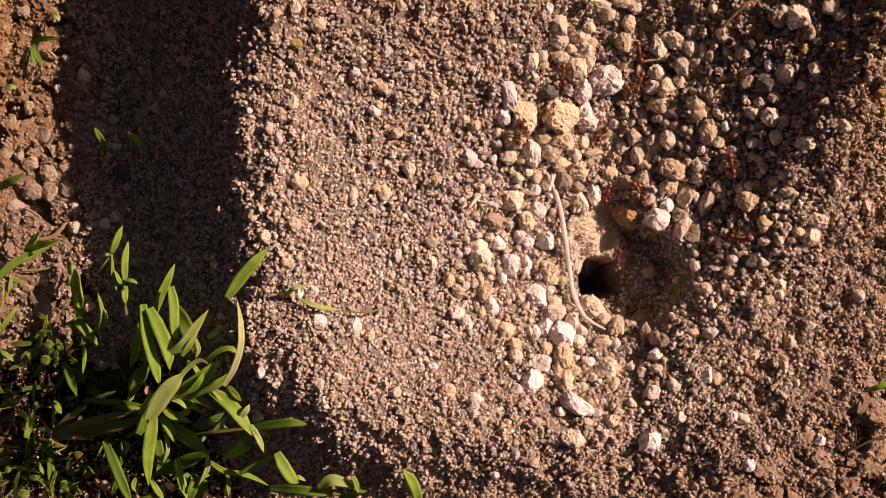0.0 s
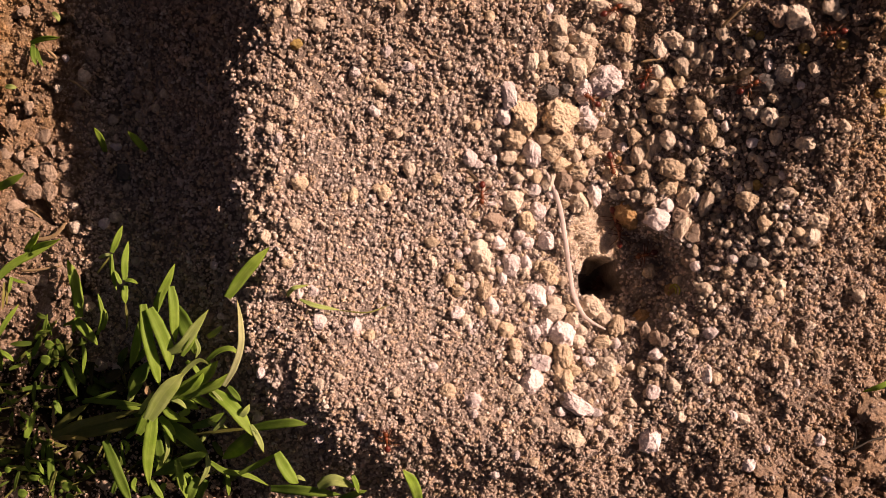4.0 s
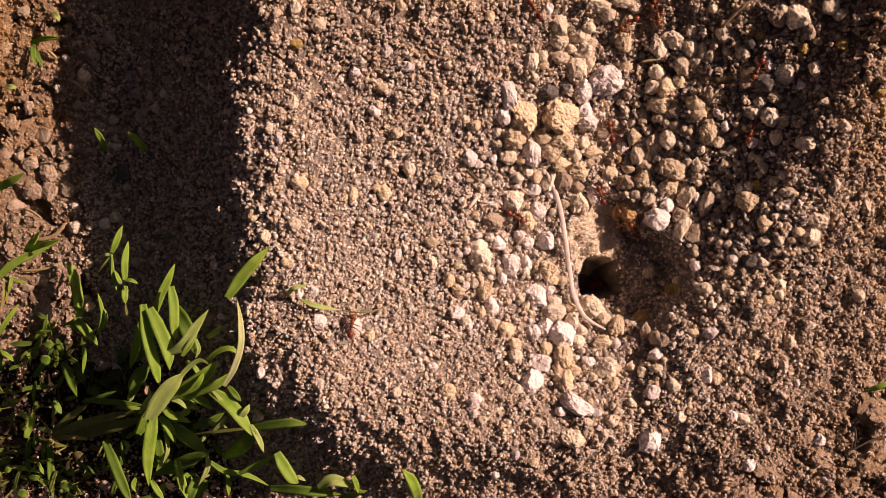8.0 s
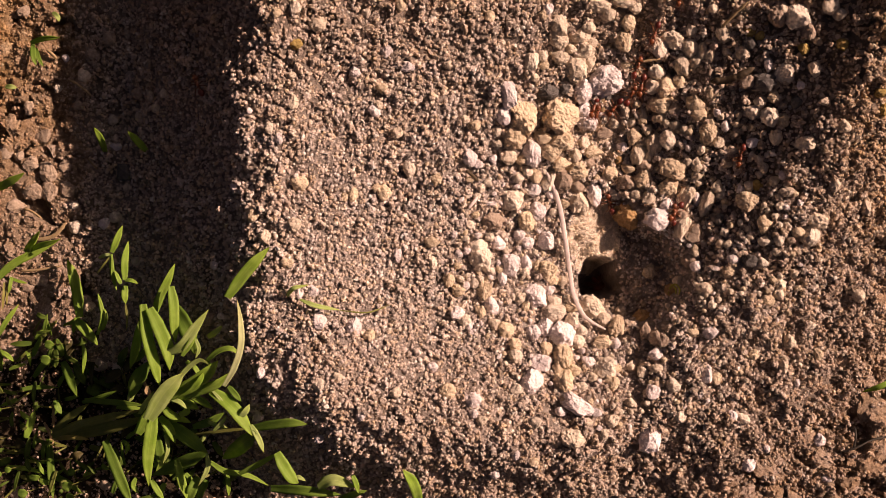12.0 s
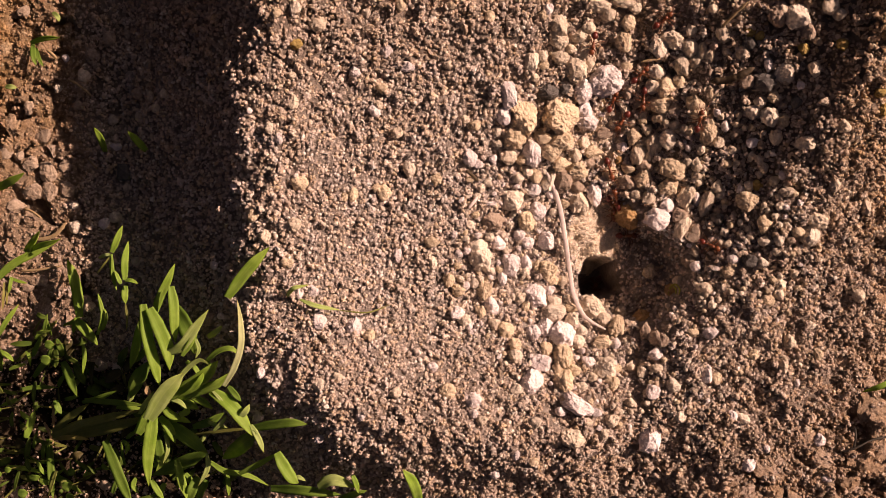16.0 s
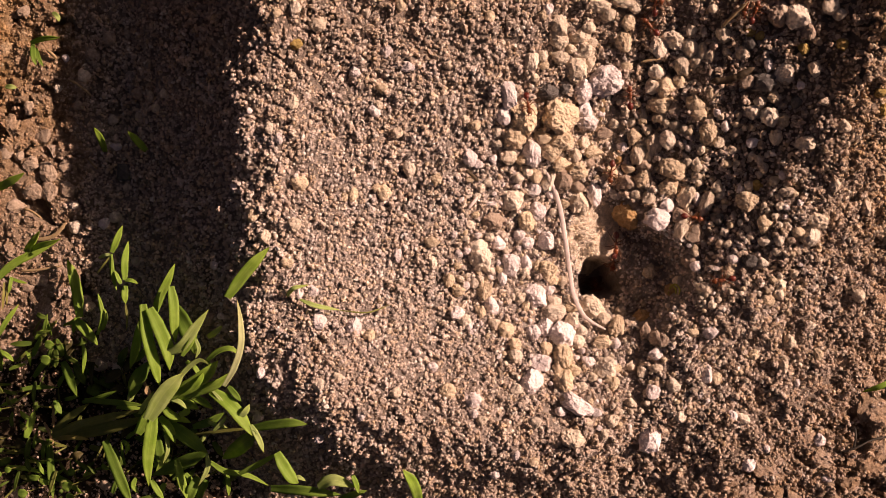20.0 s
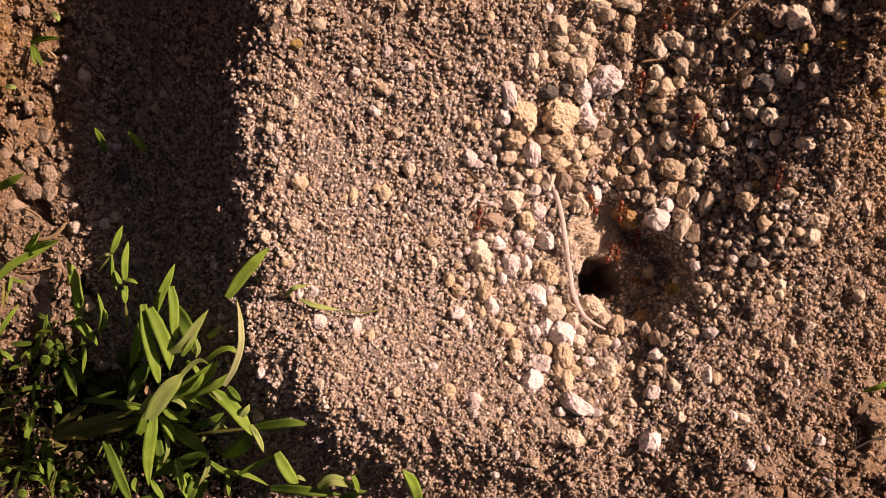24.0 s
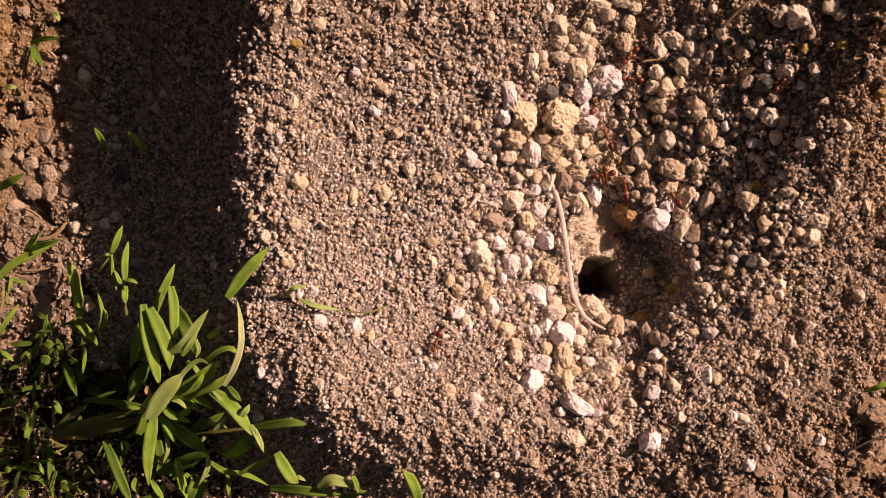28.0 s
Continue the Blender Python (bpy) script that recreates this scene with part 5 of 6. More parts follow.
leaf(plant, (-34.8, -10.5, 26.6), (-32.9, -8.6, 29.5), (-30.0, -8.0, 27.5), 0.9, 24, LIME)
leaf(plant, (-31.9, -11.2, 27.2), (-28.1, -12.7, 27.2), (-23.0, -13.7, 25.3), 1.0, -24, LIME)
leaf(plant, (-23.4, -13.8, 23.9), (-17.2, -14.4, 22.4), (-12.2, -12.8, 19.4), 0.3, 0, STALK)


# ---- dry litter ----
def litter_material(name, dark, light):
    m, n, l, p = material(name)
    g = grit(n, l, 700, 7, 0.7)
    r = ramp(n, [(0.3, dark), (0.7, light)])
    l.new(g.outputs[0], r.inputs[0])
    l.new(r.outputs[0], p.inputs["Base Color"])
    p.inputs["Roughness"].default_value = 0.75
    relief(n, l, p, g.outputs[0], 0.5, 0.0003)
    return m


PITH = litter_material("bleached straw", (0.64, 0.51, 0.46), (0.82, 0.69, 0.64))
BARK = litter_material("brown bark", (0.032, 0.02, 0.008), (0.10, 0.06, 0.025))
ROOT = litter_material("dark rootlet", (0.012, 0.009, 0.005), (0.04, 0.028, 0.014))
DRY = litter_material("dry tan stalk", (0.26, 0.17, 0.08), (0.45, 0.32, 0.17))
CURL = litter_material("yellow-green skin", (0.30, 0.28, 0.04), (0.50, 0.46, 0.10))


def strand(name, label, category, mat, width, points, knots=0.0, flat=1.0, lift=0.0):
    """A stalk along plan points (x, y, height over ground), smooth, tapering, lying on what is below it."""
    pts = [Vector((x, y, float(land(x, y)) + h + lift)) for x, y, h in points]
    path = []
    for i in range(len(pts) - 1):
        p0, p1, p2, p3 = pts[max(i - 1, 0)], pts[i], pts[i + 1], pts[min(i + 2, len(pts) - 1)]
        for k in range(8):
            t = k / 8
            path.append(0.5 * ((2 * p1) + (p2 - p0) * t + (2 * p0 - 5 * p1 + 4 * p2 - p3) * t * t + (3 * p1 - p0 - 3 * p2 + p3) * t ** 3))
    path.append(pts[-1])
    rng = random.Random(len(path) + round(points[0][0]))
    n = len(path) - 1
    sides = 9
    vs, fs = [], []
    for i, p in enumerate(path):
        d = (path[min(i + 1, n)] - path[max(i - 1, 0)]).normalized()
        a = d.cross(Vector((0, 0, 1))).normalized()
        b = a.cross(d)
        t = i / n
        r = 0.5 * width * (0.35 + 0.65 * min(1, 6 * t, 5 * (1 - t))) * (1 + knots * rng.uniform(-1, 1))
        if i in (0, n):
            r *= 0.25
        for k in range(sides):
            w = 2 * math.pi * k / sides
            g = 1 + knots * 0.6 * rng.uniform(-1, 1)
            vs.append((p + (a * math.cos(w) + b * math.sin(w) * flat) * r * g)[:])
    for i in range(n):
        for k in range(sides):
            k2 = (k + 1) % sides
            fs.append((i * sides + k, i * sides + k2, (i + 1) * sides + k2, (i + 1) * sides + k))
    return tagged(new(name, mesh_of(name, vs, fs, mat, True)), label, category)


strand("straw", "bleached bent straw lying beside the nest entrance", "straw", PITH, 1.15,
       [(24.7, 18.6, 1.0), (27.3, 13.1, 1.5), (28.8, 7.7, 1.6), (29.7, 1.5, 1.8), (30.9, -5.4, 2.0), (31.8, -11.2, 2.2), (34.4, -16.4, 1.8), (39.4, -19.5, 1.3)], 0.05, 0.3)
strand("twig", "short stout brown twig on dark gravel", "twig", BARK, 1.7, [(62.0, 38.8, 4.0), (65.1, 38.9, 4.4), (68.0, 39.8, 4.4), (71.2, 41.5, 4.0)], 0.13)
strand("twig", "thin tan twig leaning on a pebble", "twig", DRY, 0.75, [(64.1, 50.9, 1.6), (66.2, 53.3, 2.4), (69.1, 56.1, 3.0)], 0.08)
strand("twig", "thin yellowish stalk between pebbles", "twig", DRY, 0.7, [(46.7, 44.1, 1.2), (48.8, 44.5, 1.6), (51.2, 44.9, 1.3)], 0.1)
strand("curl", "yellow-green curled plant skin on a pebble", "plant scrap", CURL, 0.5, [(55.2, -11.0, 1.5), (55.9, -9.1, 2.6), (56.8, -8.7, 3.0), (57.2, -9.8, 2.6), (56.9, -11.1, 1.6)], 0.05)
strand("curl", "yellow-green curled plant skin on a pebble", "plant scrap", CURL, 0.4, [(56.0, -8.7, 2.3), (56.5, -9.6, 2.9), (56.3, -11.0, 2.3)], 0.05)
strand("root", "dark crooked rootlet in cracked soil", "root", ROOT, 0.5, [(96.0, -48.8, 0.4), (99.5, -47.5, 1.0), (103.1, -46.0, 0.9), (108.8, -45.0, 0.6)], 0.15)
strand("root", "dark crooked rootlet in cracked soil", "root", ROOT, 0.5, [(99.2, -42.9, 0.5), (99.0, -45.5, 1.0), (98.5, -48.0, 0.6)], 0.15)
strand("straw", "dry tan stalk in the shade of the mound", "straw", DRY, 0.55, [(-92.5, 41.7, 1.0), (-89.8, 40.5, 1.8), (-86.7, 37.7, 1.0)], 0.08)
strand("straw", "dry tan stalk in the shade of the mound", "straw", DRY, 0.4, [(-87.6, 22.5, 1.0), (-86.4, 21.1, 1.4), (-85.1, 19.6, 1.0)], 0.08)
strand("straw", "short dry stalk on bare soil", "straw", DRY, 0.8, [(-97.7, 49.1, 1.0), (-96.3, 48.1, 1.4), (-95.1, 46.8, 1.0)], 0.08)
strand("straw", "bleached split straw on bare soil", "straw", DRY, 1.0, [(-101.4, 2.1, 1.2), (-96.2, 3.2, 1.6), (-92.9, 6.6, 1.4)], 0.12, 0.5)
strand("straw", "dry tan stalk on bare soil", "straw", DRY, 0.6, [(-103.8, 10.0, 1.0), (-101.6, 9.3, 1.4), (-99.0, 7.4, 1.0)], 0.1)
strand("straw", "dry tan stalk on bare soil", "straw", DRY, 0.6, [(-104.9, -5.5, 1.2), (-100.3, -5.2, 1.6), (-94.0, -4.1, 1.2)], 0.1)
strand("straw", "dry tan stalk on bare soil", "straw", DRY, 0.5, [(-109.6, -9.0, 1.0), (-109.3, -12.5, 1.6), (-110.3, -15.7, 1.2)], 0.1)
strand("straw", "olive scrap of dead leaf", "plant scrap", BARK, 0.8, [(5.3, 18.5, 1.0), (6.9, 17.3, 1.3), (8.4, 15.8, 1.0)], 0.1, 0.4)
strand("straw", "short pale chip of straw on the gravel", "straw", PITH, 0.75, [(6.0, 9.6, 1.2), (7.0, 10.8, 1.5), (8.2, 12.3, 1.3)], 0.06, 0.5)
strand("straw", "flattened brown strip bedded between stones", "straw", DRY, 1.1, [(37.8, 37.9, 0.8), (38.2, 34.6, 0.9), (37.8, 30.8, 0.8)], 0.2, 0.4)


# ---- low weeds in the shade ----
def weed(x, y, count, spread, seed, label, low=0.6, high=7.0, wide=1.0, tints=None):
    rng = random.Random(seed)
    ob = new("weed")
    ob.location = Vector((x, y, float(land(x, y)))) * MM
    tagged(ob, label, "weed")
    for i in range(count):
        a, d = rng.uniform(0, 6.28), spread * rng.uniform(0.15, 1)
        bx, by = x + d * math.cos(a), y + d * math.sin(a)
        z = float(land(bx, by)) + rng.uniform(low, high)
        g, l = rng.uniform(0, 6.28), rng.uniform(1.6, 6.5)
        dx, dy = math.cos(g) * l, math.sin(g) * l
        leaf(ob, (bx, by, z), (bx + dx * 0.5, by + dy * 0.5, z + 0.5), (bx + dx, by + dy, z + rng.uniform(-0.6, 0.6)),
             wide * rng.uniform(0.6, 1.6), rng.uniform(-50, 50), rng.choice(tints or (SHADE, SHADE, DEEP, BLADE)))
        if i % 3 == 0:
            leaf(ob, (x, y, float(land(x, y)) + 0.3), ((x + bx) / 2, (y + by) / 2, 0.5 * (z + float(land(x, y))) + 0.9), (bx, by, z), 0.4, 0, STALK)


WEEDS = "low creeping weed with tiny dark leaves"
for i, (wx, wy, wn_, ws) in enumerate(((-109.6, -28.5, 16, 8), (-105.0, -36.1, 16, 8), (-110.6, -43.3, 18, 9), (-98.9, -40.9, 16, 8), (-107.8, -52.0, 16, 9),
                                      (-96.8, -50.9, 14, 8), (-107.8, -59.9, 14, 8), (-92.4, -58.7, 16, 9), (-84.6, -46.2, 12, 8), (-78.8, -55.4, 14, 8),
                                      (-103.4, -21.3, 10, 7), (-65.2, -57.5, 12, 7), (-69.8, -47.9, 10, 7), (-94.8, -28.9, 12, 7), (-55.1, -54.4, 8, 6))):
    weed(wx, wy, round(wn_ * 0.5), ws, 60 + i, WEEDS)


# Extra dark leaves low down, standing in for shade under the plants.
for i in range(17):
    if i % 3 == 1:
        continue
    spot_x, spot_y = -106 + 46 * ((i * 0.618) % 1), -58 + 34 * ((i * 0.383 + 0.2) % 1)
    weed(spot_x, spot_y, 10 if spot_x > -92 else 5, 8, 160 + i, "matted weed close to the soil, darkened for shade", 0.4, 3.0, 1.9, (SHADE, MATTED, MATTED))


def clover(x, y, z, r):
    """A round leaflet pair on a stalk."""
    ob = new("clover_leaf")
    ob.location = Vector((x, y, float(land(x, y)))) * MM
    tagged(ob, "small round dull green leaf on a thin stalk", "weed")
    leaf(ob, (x - r, y, z), (x, y, z + 0.2), (x + r, y, z), 1.9 * r, 8, DEEP)
    leaf(ob, (x + 0.5, y - 1, float(land(x, y)) + 0.2), (x + 0.4, y - 0.5, 0.5 * (z + float(land(x, y)))), (x, y, z - 0.1), 0.35, 0, STALK)


for cx, cy, cz, cr in ((-94.9, -23.0, 7, 1.1), (-95.7, -26.7, 7, 1.25), (-101.7, -59.1, 6, 1.2), (-90.9, -57.4, 6, 1.25), (-111.5, -52.1, 5, 1.1), (-110.9, -46.9, 5, 1.0), (-108.2, -39.0, 5, 0.9), (-108.6, -54.9, 4, 1.0), (-106.1, -53.8, 4, 0.8), (-111.0, -57.3, 4, 1.1), (-90.2, -54.1, 5, 0.9), (-90.6, -60.2, 5, 1.0)):
    clover(cx, cy, cz, cr)

# ---- ants ----
def chitin(name, base, dark):
    m, n, l, p = material(name)
    info = n.new("ShaderNodeObjectInfo")
    r = ramp(n, [(0.0, dark), (1.0, base)])
    mixv = n.new("ShaderNodeMath")
    mixv.operation = 'MULTIPLY_ADD'
    mixv.inputs[1].default_value = 0.5
    l.new(info.outputs["Random"], mixv.inputs[0])
    g = grit(n, l, 900, 4)
    l.new(g.outputs[0], mixv.inputs[2])
    l.new(mixv.outputs[0], r.inputs[0])
    l.new(r.outputs[0], p.inputs["Base Color"])
    p.inputs["Roughness"].default_value = 0.38
    p.inputs["Subsurface Weight"].default_value = 0.25
    p.inputs["Subsurface Radius"].default_value = (0.0006, 0.0002, 0.0001)
    relief(n, l, p, g.outputs[0], 0.15, 0.0001)
    return m


SHELL = chitin("red-brown shell", (0.22, 0.06, 0.017), (0.10, 0.025, 0.009))
GASTER = chitin("dark red shell", (0.16, 0.024, 0.012), (0.07, 0.011, 0.007))
LIMB = chitin("amber leg shell", (0.22, 0.075, 0.024), (0.11, 0.035, 0.012))
EYE_BLACK = chitin("black eye", (0.02, 0.015, 0.012), (0.01, 0.01, 0.01))


def lathe(points, sides=14, squash=1.0):
    """A body of rings along x: (x, z, radius)."""
    vs, fs = [], []
    for x, z, r in points:
        for k in range(sides):
            a = 2 * math.pi * k / sides
            vs.append((x, r * math.cos(a), z + r * squash * math.sin(a)))
    n = len(points)
    for i in range(n - 1):
        for k in range(sides):
            k2 = (k + 1) % sides
            fs.append((i * sides + k, i * sides + k2, (i + 1) * sides + k2, (i + 1) * sides + k))
    return vs, fs


def egg(x0, x1, z, r, sides=14, squash=0.9, n=11, skew=0.5, dip=0.0):
    pts = []
    for i in range(n + 1):
        t = i / n
        s = t ** (math.log(0.5) / math.log(skew))
        pts.append((x0 + (x1 - x0) * t, z + dip * (t - 0.5) ** 2, max(0.004, r * math.sqrt(max(0, 1 - (2 * s - 1) ** 2)))))
    return lathe(pts, sides, squash)


def tube(points, radii, sides=7):
    """A limb along points."""
    vs, fs = [], []
    n = len(points)
    pts = [Vector(p) for p in points]
    for i, p in enumerate(pts):
        d = (pts[min(i + 1, n - 1)] - pts[max(i - 1, 0)]).normalized()
        a = d.cross(Vector((0, 0, 1)))
        a = a.normalized() if a.length > 1e-3 else Vector((1, 0, 0))
        b = a.cross(d)
        for k in range(sides):
            w = 2 * math.pi * k / sides
            vs.append((p + (a * math.cos(w) + b * math.sin(w)) * radii[i])[:])
    for i in range(n - 1):
        for k in range(sides):
            k2 = (k + 1) % sides
            fs.append((i * sides + k, i * sides + k2, (i + 1) * sides + k2, (i + 1) * sides + k))
    return vs, fs


def joined(*shapes):
    vs, fs = [], []
    for v, f in shapes:
        o = len(vs)
        vs += list(v)
        fs += [tuple(i + o for i in q) for q in f]
    return vs, fs


def part(name, shape, mat, parent, at=(0, 0, 0), label=""):
    ob = new(name, mesh_of(name, *shape, mat, True))
    ob.parent = parent
    ob.location = Vector(at) * MM
    return tagged(ob, label)


def build_ant():
    """A worker ant 6 mm long, facing +x, feet on z = 0."""
    ant = tagged(new("ant"), "small glossy red-brown ant walking over the gravel", "ant", group="ants of the nest")
    head = part("head", egg(-0.75, 0.65, 0, 0.66, 16, 0.78, skew=0.42), SHELL, ant, (1.95, 0, 1.15))
    for s in (-1, 1):
        part("mandible", tube([(0.5, 0.34 * s, -0.12), (0.82, 0.36 * s, -0.18), (1.0, 0.16 * s, -0.2), (1.02, 0.02 * s, -0.2)],
                              [0.12, 0.11, 0.08, 0.02]), GASTER, head, label="dark toothed jaw")
        v, f = egg(-0.13, 0.13, 0, 0.12, 10, 1.0)
        part("eye", (v, f), EYE_BLACK, head, (0.1, 0.55 * s, 0.18), "black compound eye")
        part("antenna", tube([(0.5, 0.2 * s, 0.15), (0.85, 0.6 * s, 0.55), (1.15, 0.95 * s, 0.6), (1.6, 1.05 * s, 0.3), (2.1, 1.0 * s, 0.0)],
                             [0.05, 0.055, 0.05, 0.055, 0.06], 6), LIMB, ant, (1.95, 0, 1.15), "thin elbowed feeler")
    part("thorax", lathe([(-0.75, 0.0, 0.02), (-0.72, 0.0, 0.2), (-0.5, 0.08, 0.34), (-0.2, 0.12, 0.36), (0.05, 0.1, 0.33), (0.3, 0.18, 0.42),
                          (0.6, 0.2, 0.47), (0.85, 0.14, 0.42), (1.05, 0.05, 0.27), (1.2, 0.0, 0.14), (1.24, 0.0, 0.02)]), SHELL, ant, (0.1, 0, 1.1))
    part("waist", joined(egg(-0.35, 0.12, 0.02, 0.2, 10, 1.2), egg(-0.75, -0.27, 0.06, 0.25, 10, 1.15)), SHELL, ant, (-0.7, 0, 1.05), "two-knobbed narrow waist")
    part("gaster", egg(-1.75, 0.1, 0, 0.74, 18, 0.85, 14, 0.56), GASTER, ant, (-1.35, 0, 1.1), "shiny dark red hind body")
    for i, (x, sweep, reach) in enumerate(((0.75, 42, 2.3), (0.25, 2, 2.4), (-0.25, -42, 2.9))):
        for s in (-1, 1):
            a = radians(sweep)
            d = Vector((math.sin(a), s * math.cos(a), 0))
            pts = [d * 0.1, d * 0.38 + Vector((0, 0, -0.1)), d * 0.9 + Vector((0, 0, 0.5)), d * 1.35 + Vector((0, 0, 0.35)),
                   d * (reach * 0.8) + Vector((0, 0, -0.62)), d * reach + Vector((0, 0, -0.9)), d * (reach + 0.35) + Vector((0, 0, -0.92))]
            part("leg", tube([p[:] for p in pts], [0.11, 0.14, 0.12, 0.085, 0.07, 0.045, 0.03], 6), LIMB, ant, (x, 0.22 * s, 0.95))
    return ant


first_ant = build_ant()
ants = [first_ant] + [copy_thing(first_ant, Matrix.Identity(4)) for _ in range(20 - 1)]


def footing(x, y):
    """Height on which an ant stands: ground, grains and pebbles, mm."""
    z = float(land(x, y)) + 0.55
    for px, py, pr in taken:
        d2 = (x - px) ** 2 + (y - py) ** 2
        if d2 < pr * pr:
            z = max(z, float(land(px, py)) + 1.12 * pr * math.sqrt(1 - d2 / (pr * pr)))
    return z


def march(ant, stops):
    """Key an ant through (seconds, x, y); it faces the way it goes and its legs step in two threes."""
    step = 0.125
    count = round(28 / step)
    ts = [i * step for i in range(count + 1)]
    xs, ys = (np.interp(ts, [s[0] for s in stops], [s[k] for s in stops]) for k in (1, 2))
    ker = np.array([1, 2, 3, 4, 3, 2, 1]) / 16
    smooth = lambda v: np.convolve(np.pad(v, 3, mode="edge"), ker, "valid")
    xs, ys = smooth(xs), smooth(ys)
    rng = random.Random(round(stops[0][1] * 10) + len(stops))
    wob = rng.uniform(0, 6)
    zs = smooth(np.array([footing(x, y) for x, y in zip(xs, ys)]))
    face, gait, body, legs = None, 0.0, [], [[] for _ in range(6)]
    feet = [c for c in ant.children if c.name.startswith("leg")]
    home = [c.location.copy() for c in feet]
    for i, t in enumerate(ts):
        j, k = max(0, i - 3), min(count, i + 3)
        dx, dy, dz = xs[k] - xs[j], ys[k] - ys[j], zs[k] - zs[j]
        run = math.hypot(dx, dy)
        if run > 0.25 or face is None:
            want = math.atan2(dy, dx)
            face = want if face is None else face + max(-0.6, min(0.6, (want - face + math.pi) % (2 * math.pi) - math.pi))
        pace = math.hypot(xs[i] - xs[i - 1], ys[i] - ys[i - 1]) if i else 0
        gait += pace * 2.1
        tilt = max(-1.0, min(1.0, math.atan2(dz, max(run, 0.8)))) if run > 0.25 else 0
        turn = math.degrees(face) + 7 * math.sin(1.7 * t + wob)
        body.append((t, pose(xs[i] * MM, ys[i] * MM, zs[i] * MM, 5 * math.sin(1.1 * t + wob), -math.degrees(tilt) * 0.7, turn)))
        for n in range(6):
            side = -1 if n % 2 == 0 else 1
            ph = gait + (math.pi if (n // 2 + n % 2) % 2 else 0)
            swing = 16 * math.sin(ph) * side * (-1) + 3 * math.sin(0.9 * t + n + wob)
            lift = 9 * max(0, math.cos(ph)) * side
            legs[n].append((t, Matrix.Translation(home[n]) @ pose(0, 0, 0, lift, 0, swing)))
    walk(ant, body)
    for n in range(6):
        walk(feet[n], legs[n])


def motions():
    march(ants[0], [(0, 71.1, 2.7), (0.5, 67.1, 3.2), (1, 65.3, 1.4), (1.5, 64.2, -0.2), (2, 62.5, -1.3), (2.5, 58.3, -1.3), (3, 56.9, -0.3), (3.5, 53.4, -0.3), (4.5, 47.5, -2.4), (5.5, 42.6, -4.1), (6.2, 41.6, -8.2), (7, 41.0, -9.6), (28, 40.0, -10.1)])
    march(ants[1], [(0, 126.8, 51.6), (2.5, 101.3, 48.5), (4.5, 83.2, 48.4), (5.5, 80.0, 45.9), (6, 78.9, 46.2), (7, 76.4, 45.7), (8, 72.3, 41.7), (9, 71.0, 35.6), (10, 68.5, 32.8), (11, 71.0, 27.1), (12, 70.4, 22.1), (13.5, 67.8, 12.3), (15, 63.2, 1.2), (16, 64.3, 0.7), (17, 64.9, 0.5), (18, 69.0, -4.8), (19, 71.6, -5.0), (20, 66.4, -7.3), (21, 60.1, -8.4), (22.5, 55.4, -9.2), (24, 48.9, -8.2), (25, 48.1, -7.7), (26, 45.5, -9.1), (27, 42.7, -10.7), (28, 41.9, -10.0)])
    march(ants[2], [(0, 68.3, 20.1), (0.5, 68.1, 20.9), (1, 67.7, 21.5), (1.5, 69.1, 25.4), (2, 68.4, 28.9), (2.5, 67.8, 30.6), (3, 68.2, 34.3), (3.5, 69.3, 36.6), (4.5, 72.6, 38.8), (5.5, 74.0, 37.4), (6, 72.5, 35.3), (7, 71.1, 34.0), (8, 72.8, 27.8), (9, 67.7, 20.7), (10, 64.2, 22.7), (11, 58.7, 13.0), (12, 56.1, 8.9), (13.5, 49.3, 2.3), (14.5, 43.5, -1.4), (15.5, 41.0, -9.6), (28, 40.7, -9.2)])
    march(ants[3], [(0, 18.3, 27.4), (0.5, 17.3, 24.1), (1, 18.2, 22.9), (1.5, 17.3, 21.0), (2, 16.1, 18.6), (3, 11.3, 14.8), (3.5, 9.1, 13.6), (5.5, 9.1, 11.1), (7, 10.2, 10.9), (8, 17.5, 7.9), (9, 22.9, 1.8), (10, 30.3, -0.8), (11, 37.2, -2.5), (12, 41.0, -9.6), (21, 40.0, -9.6), (23.5, 40.9, -2.0), (25, 42.1, 2.2), (26, 43.9, -0.8), (27, 42.7, 3.3), (28, 44.3, 4.4)])
    march(ants[4], [(0, 39.8, 13.2), (1, 42.5, 20.6), (2, 38.5, 29.1), (3, 37.3, 33.6), (4.5, 33.5, 36.7), (5.5, 30.3, 39.6), (6, 28.7, 40.1), (7, 25.0, 48.9), (8, 20.7, 55.6), (9, 18.2, 61.0), (12, 14.8, 67.6), (28, 15.4, 68.3)])
    march(ants[5], [(0, -10.9, -67.6), (3, -11.1, -51.5), (5.5, -15.6, -30.5), (7, -20.0, -21.7), (8, -20.8, -17.5), (9, -19.3, -10.9), (10, -18.2, -8.5), (10.5, -27.4, -1.1), (11, -37.9, 7.0), (11.5, -45.8, 18.6), (12, -56.2, 37.7), (12.6, -63.3, 56.2), (13.2, -66.6, 68.9), (28, -69.3, 69.5)])
    march(ants[6], [(0, 41.0, -9.6), (14.3, 41.0, -9.6), (15, 43.3, 0.2), (16, 44.9, 3.8), (17, 53.6, 1.5), (18, 51.6, 9.6), (19, 54.7, 7.4), (20, 60.2, 7.6), (21, 63.9, 6.8), (22.5, 72.9, 10.2), (24, 78.9, 16.5), (25, 77.0, 22.7), (26, 73.5, 29.2), (27, 74.7, 34.0), (28, 78.2, 39.0)])
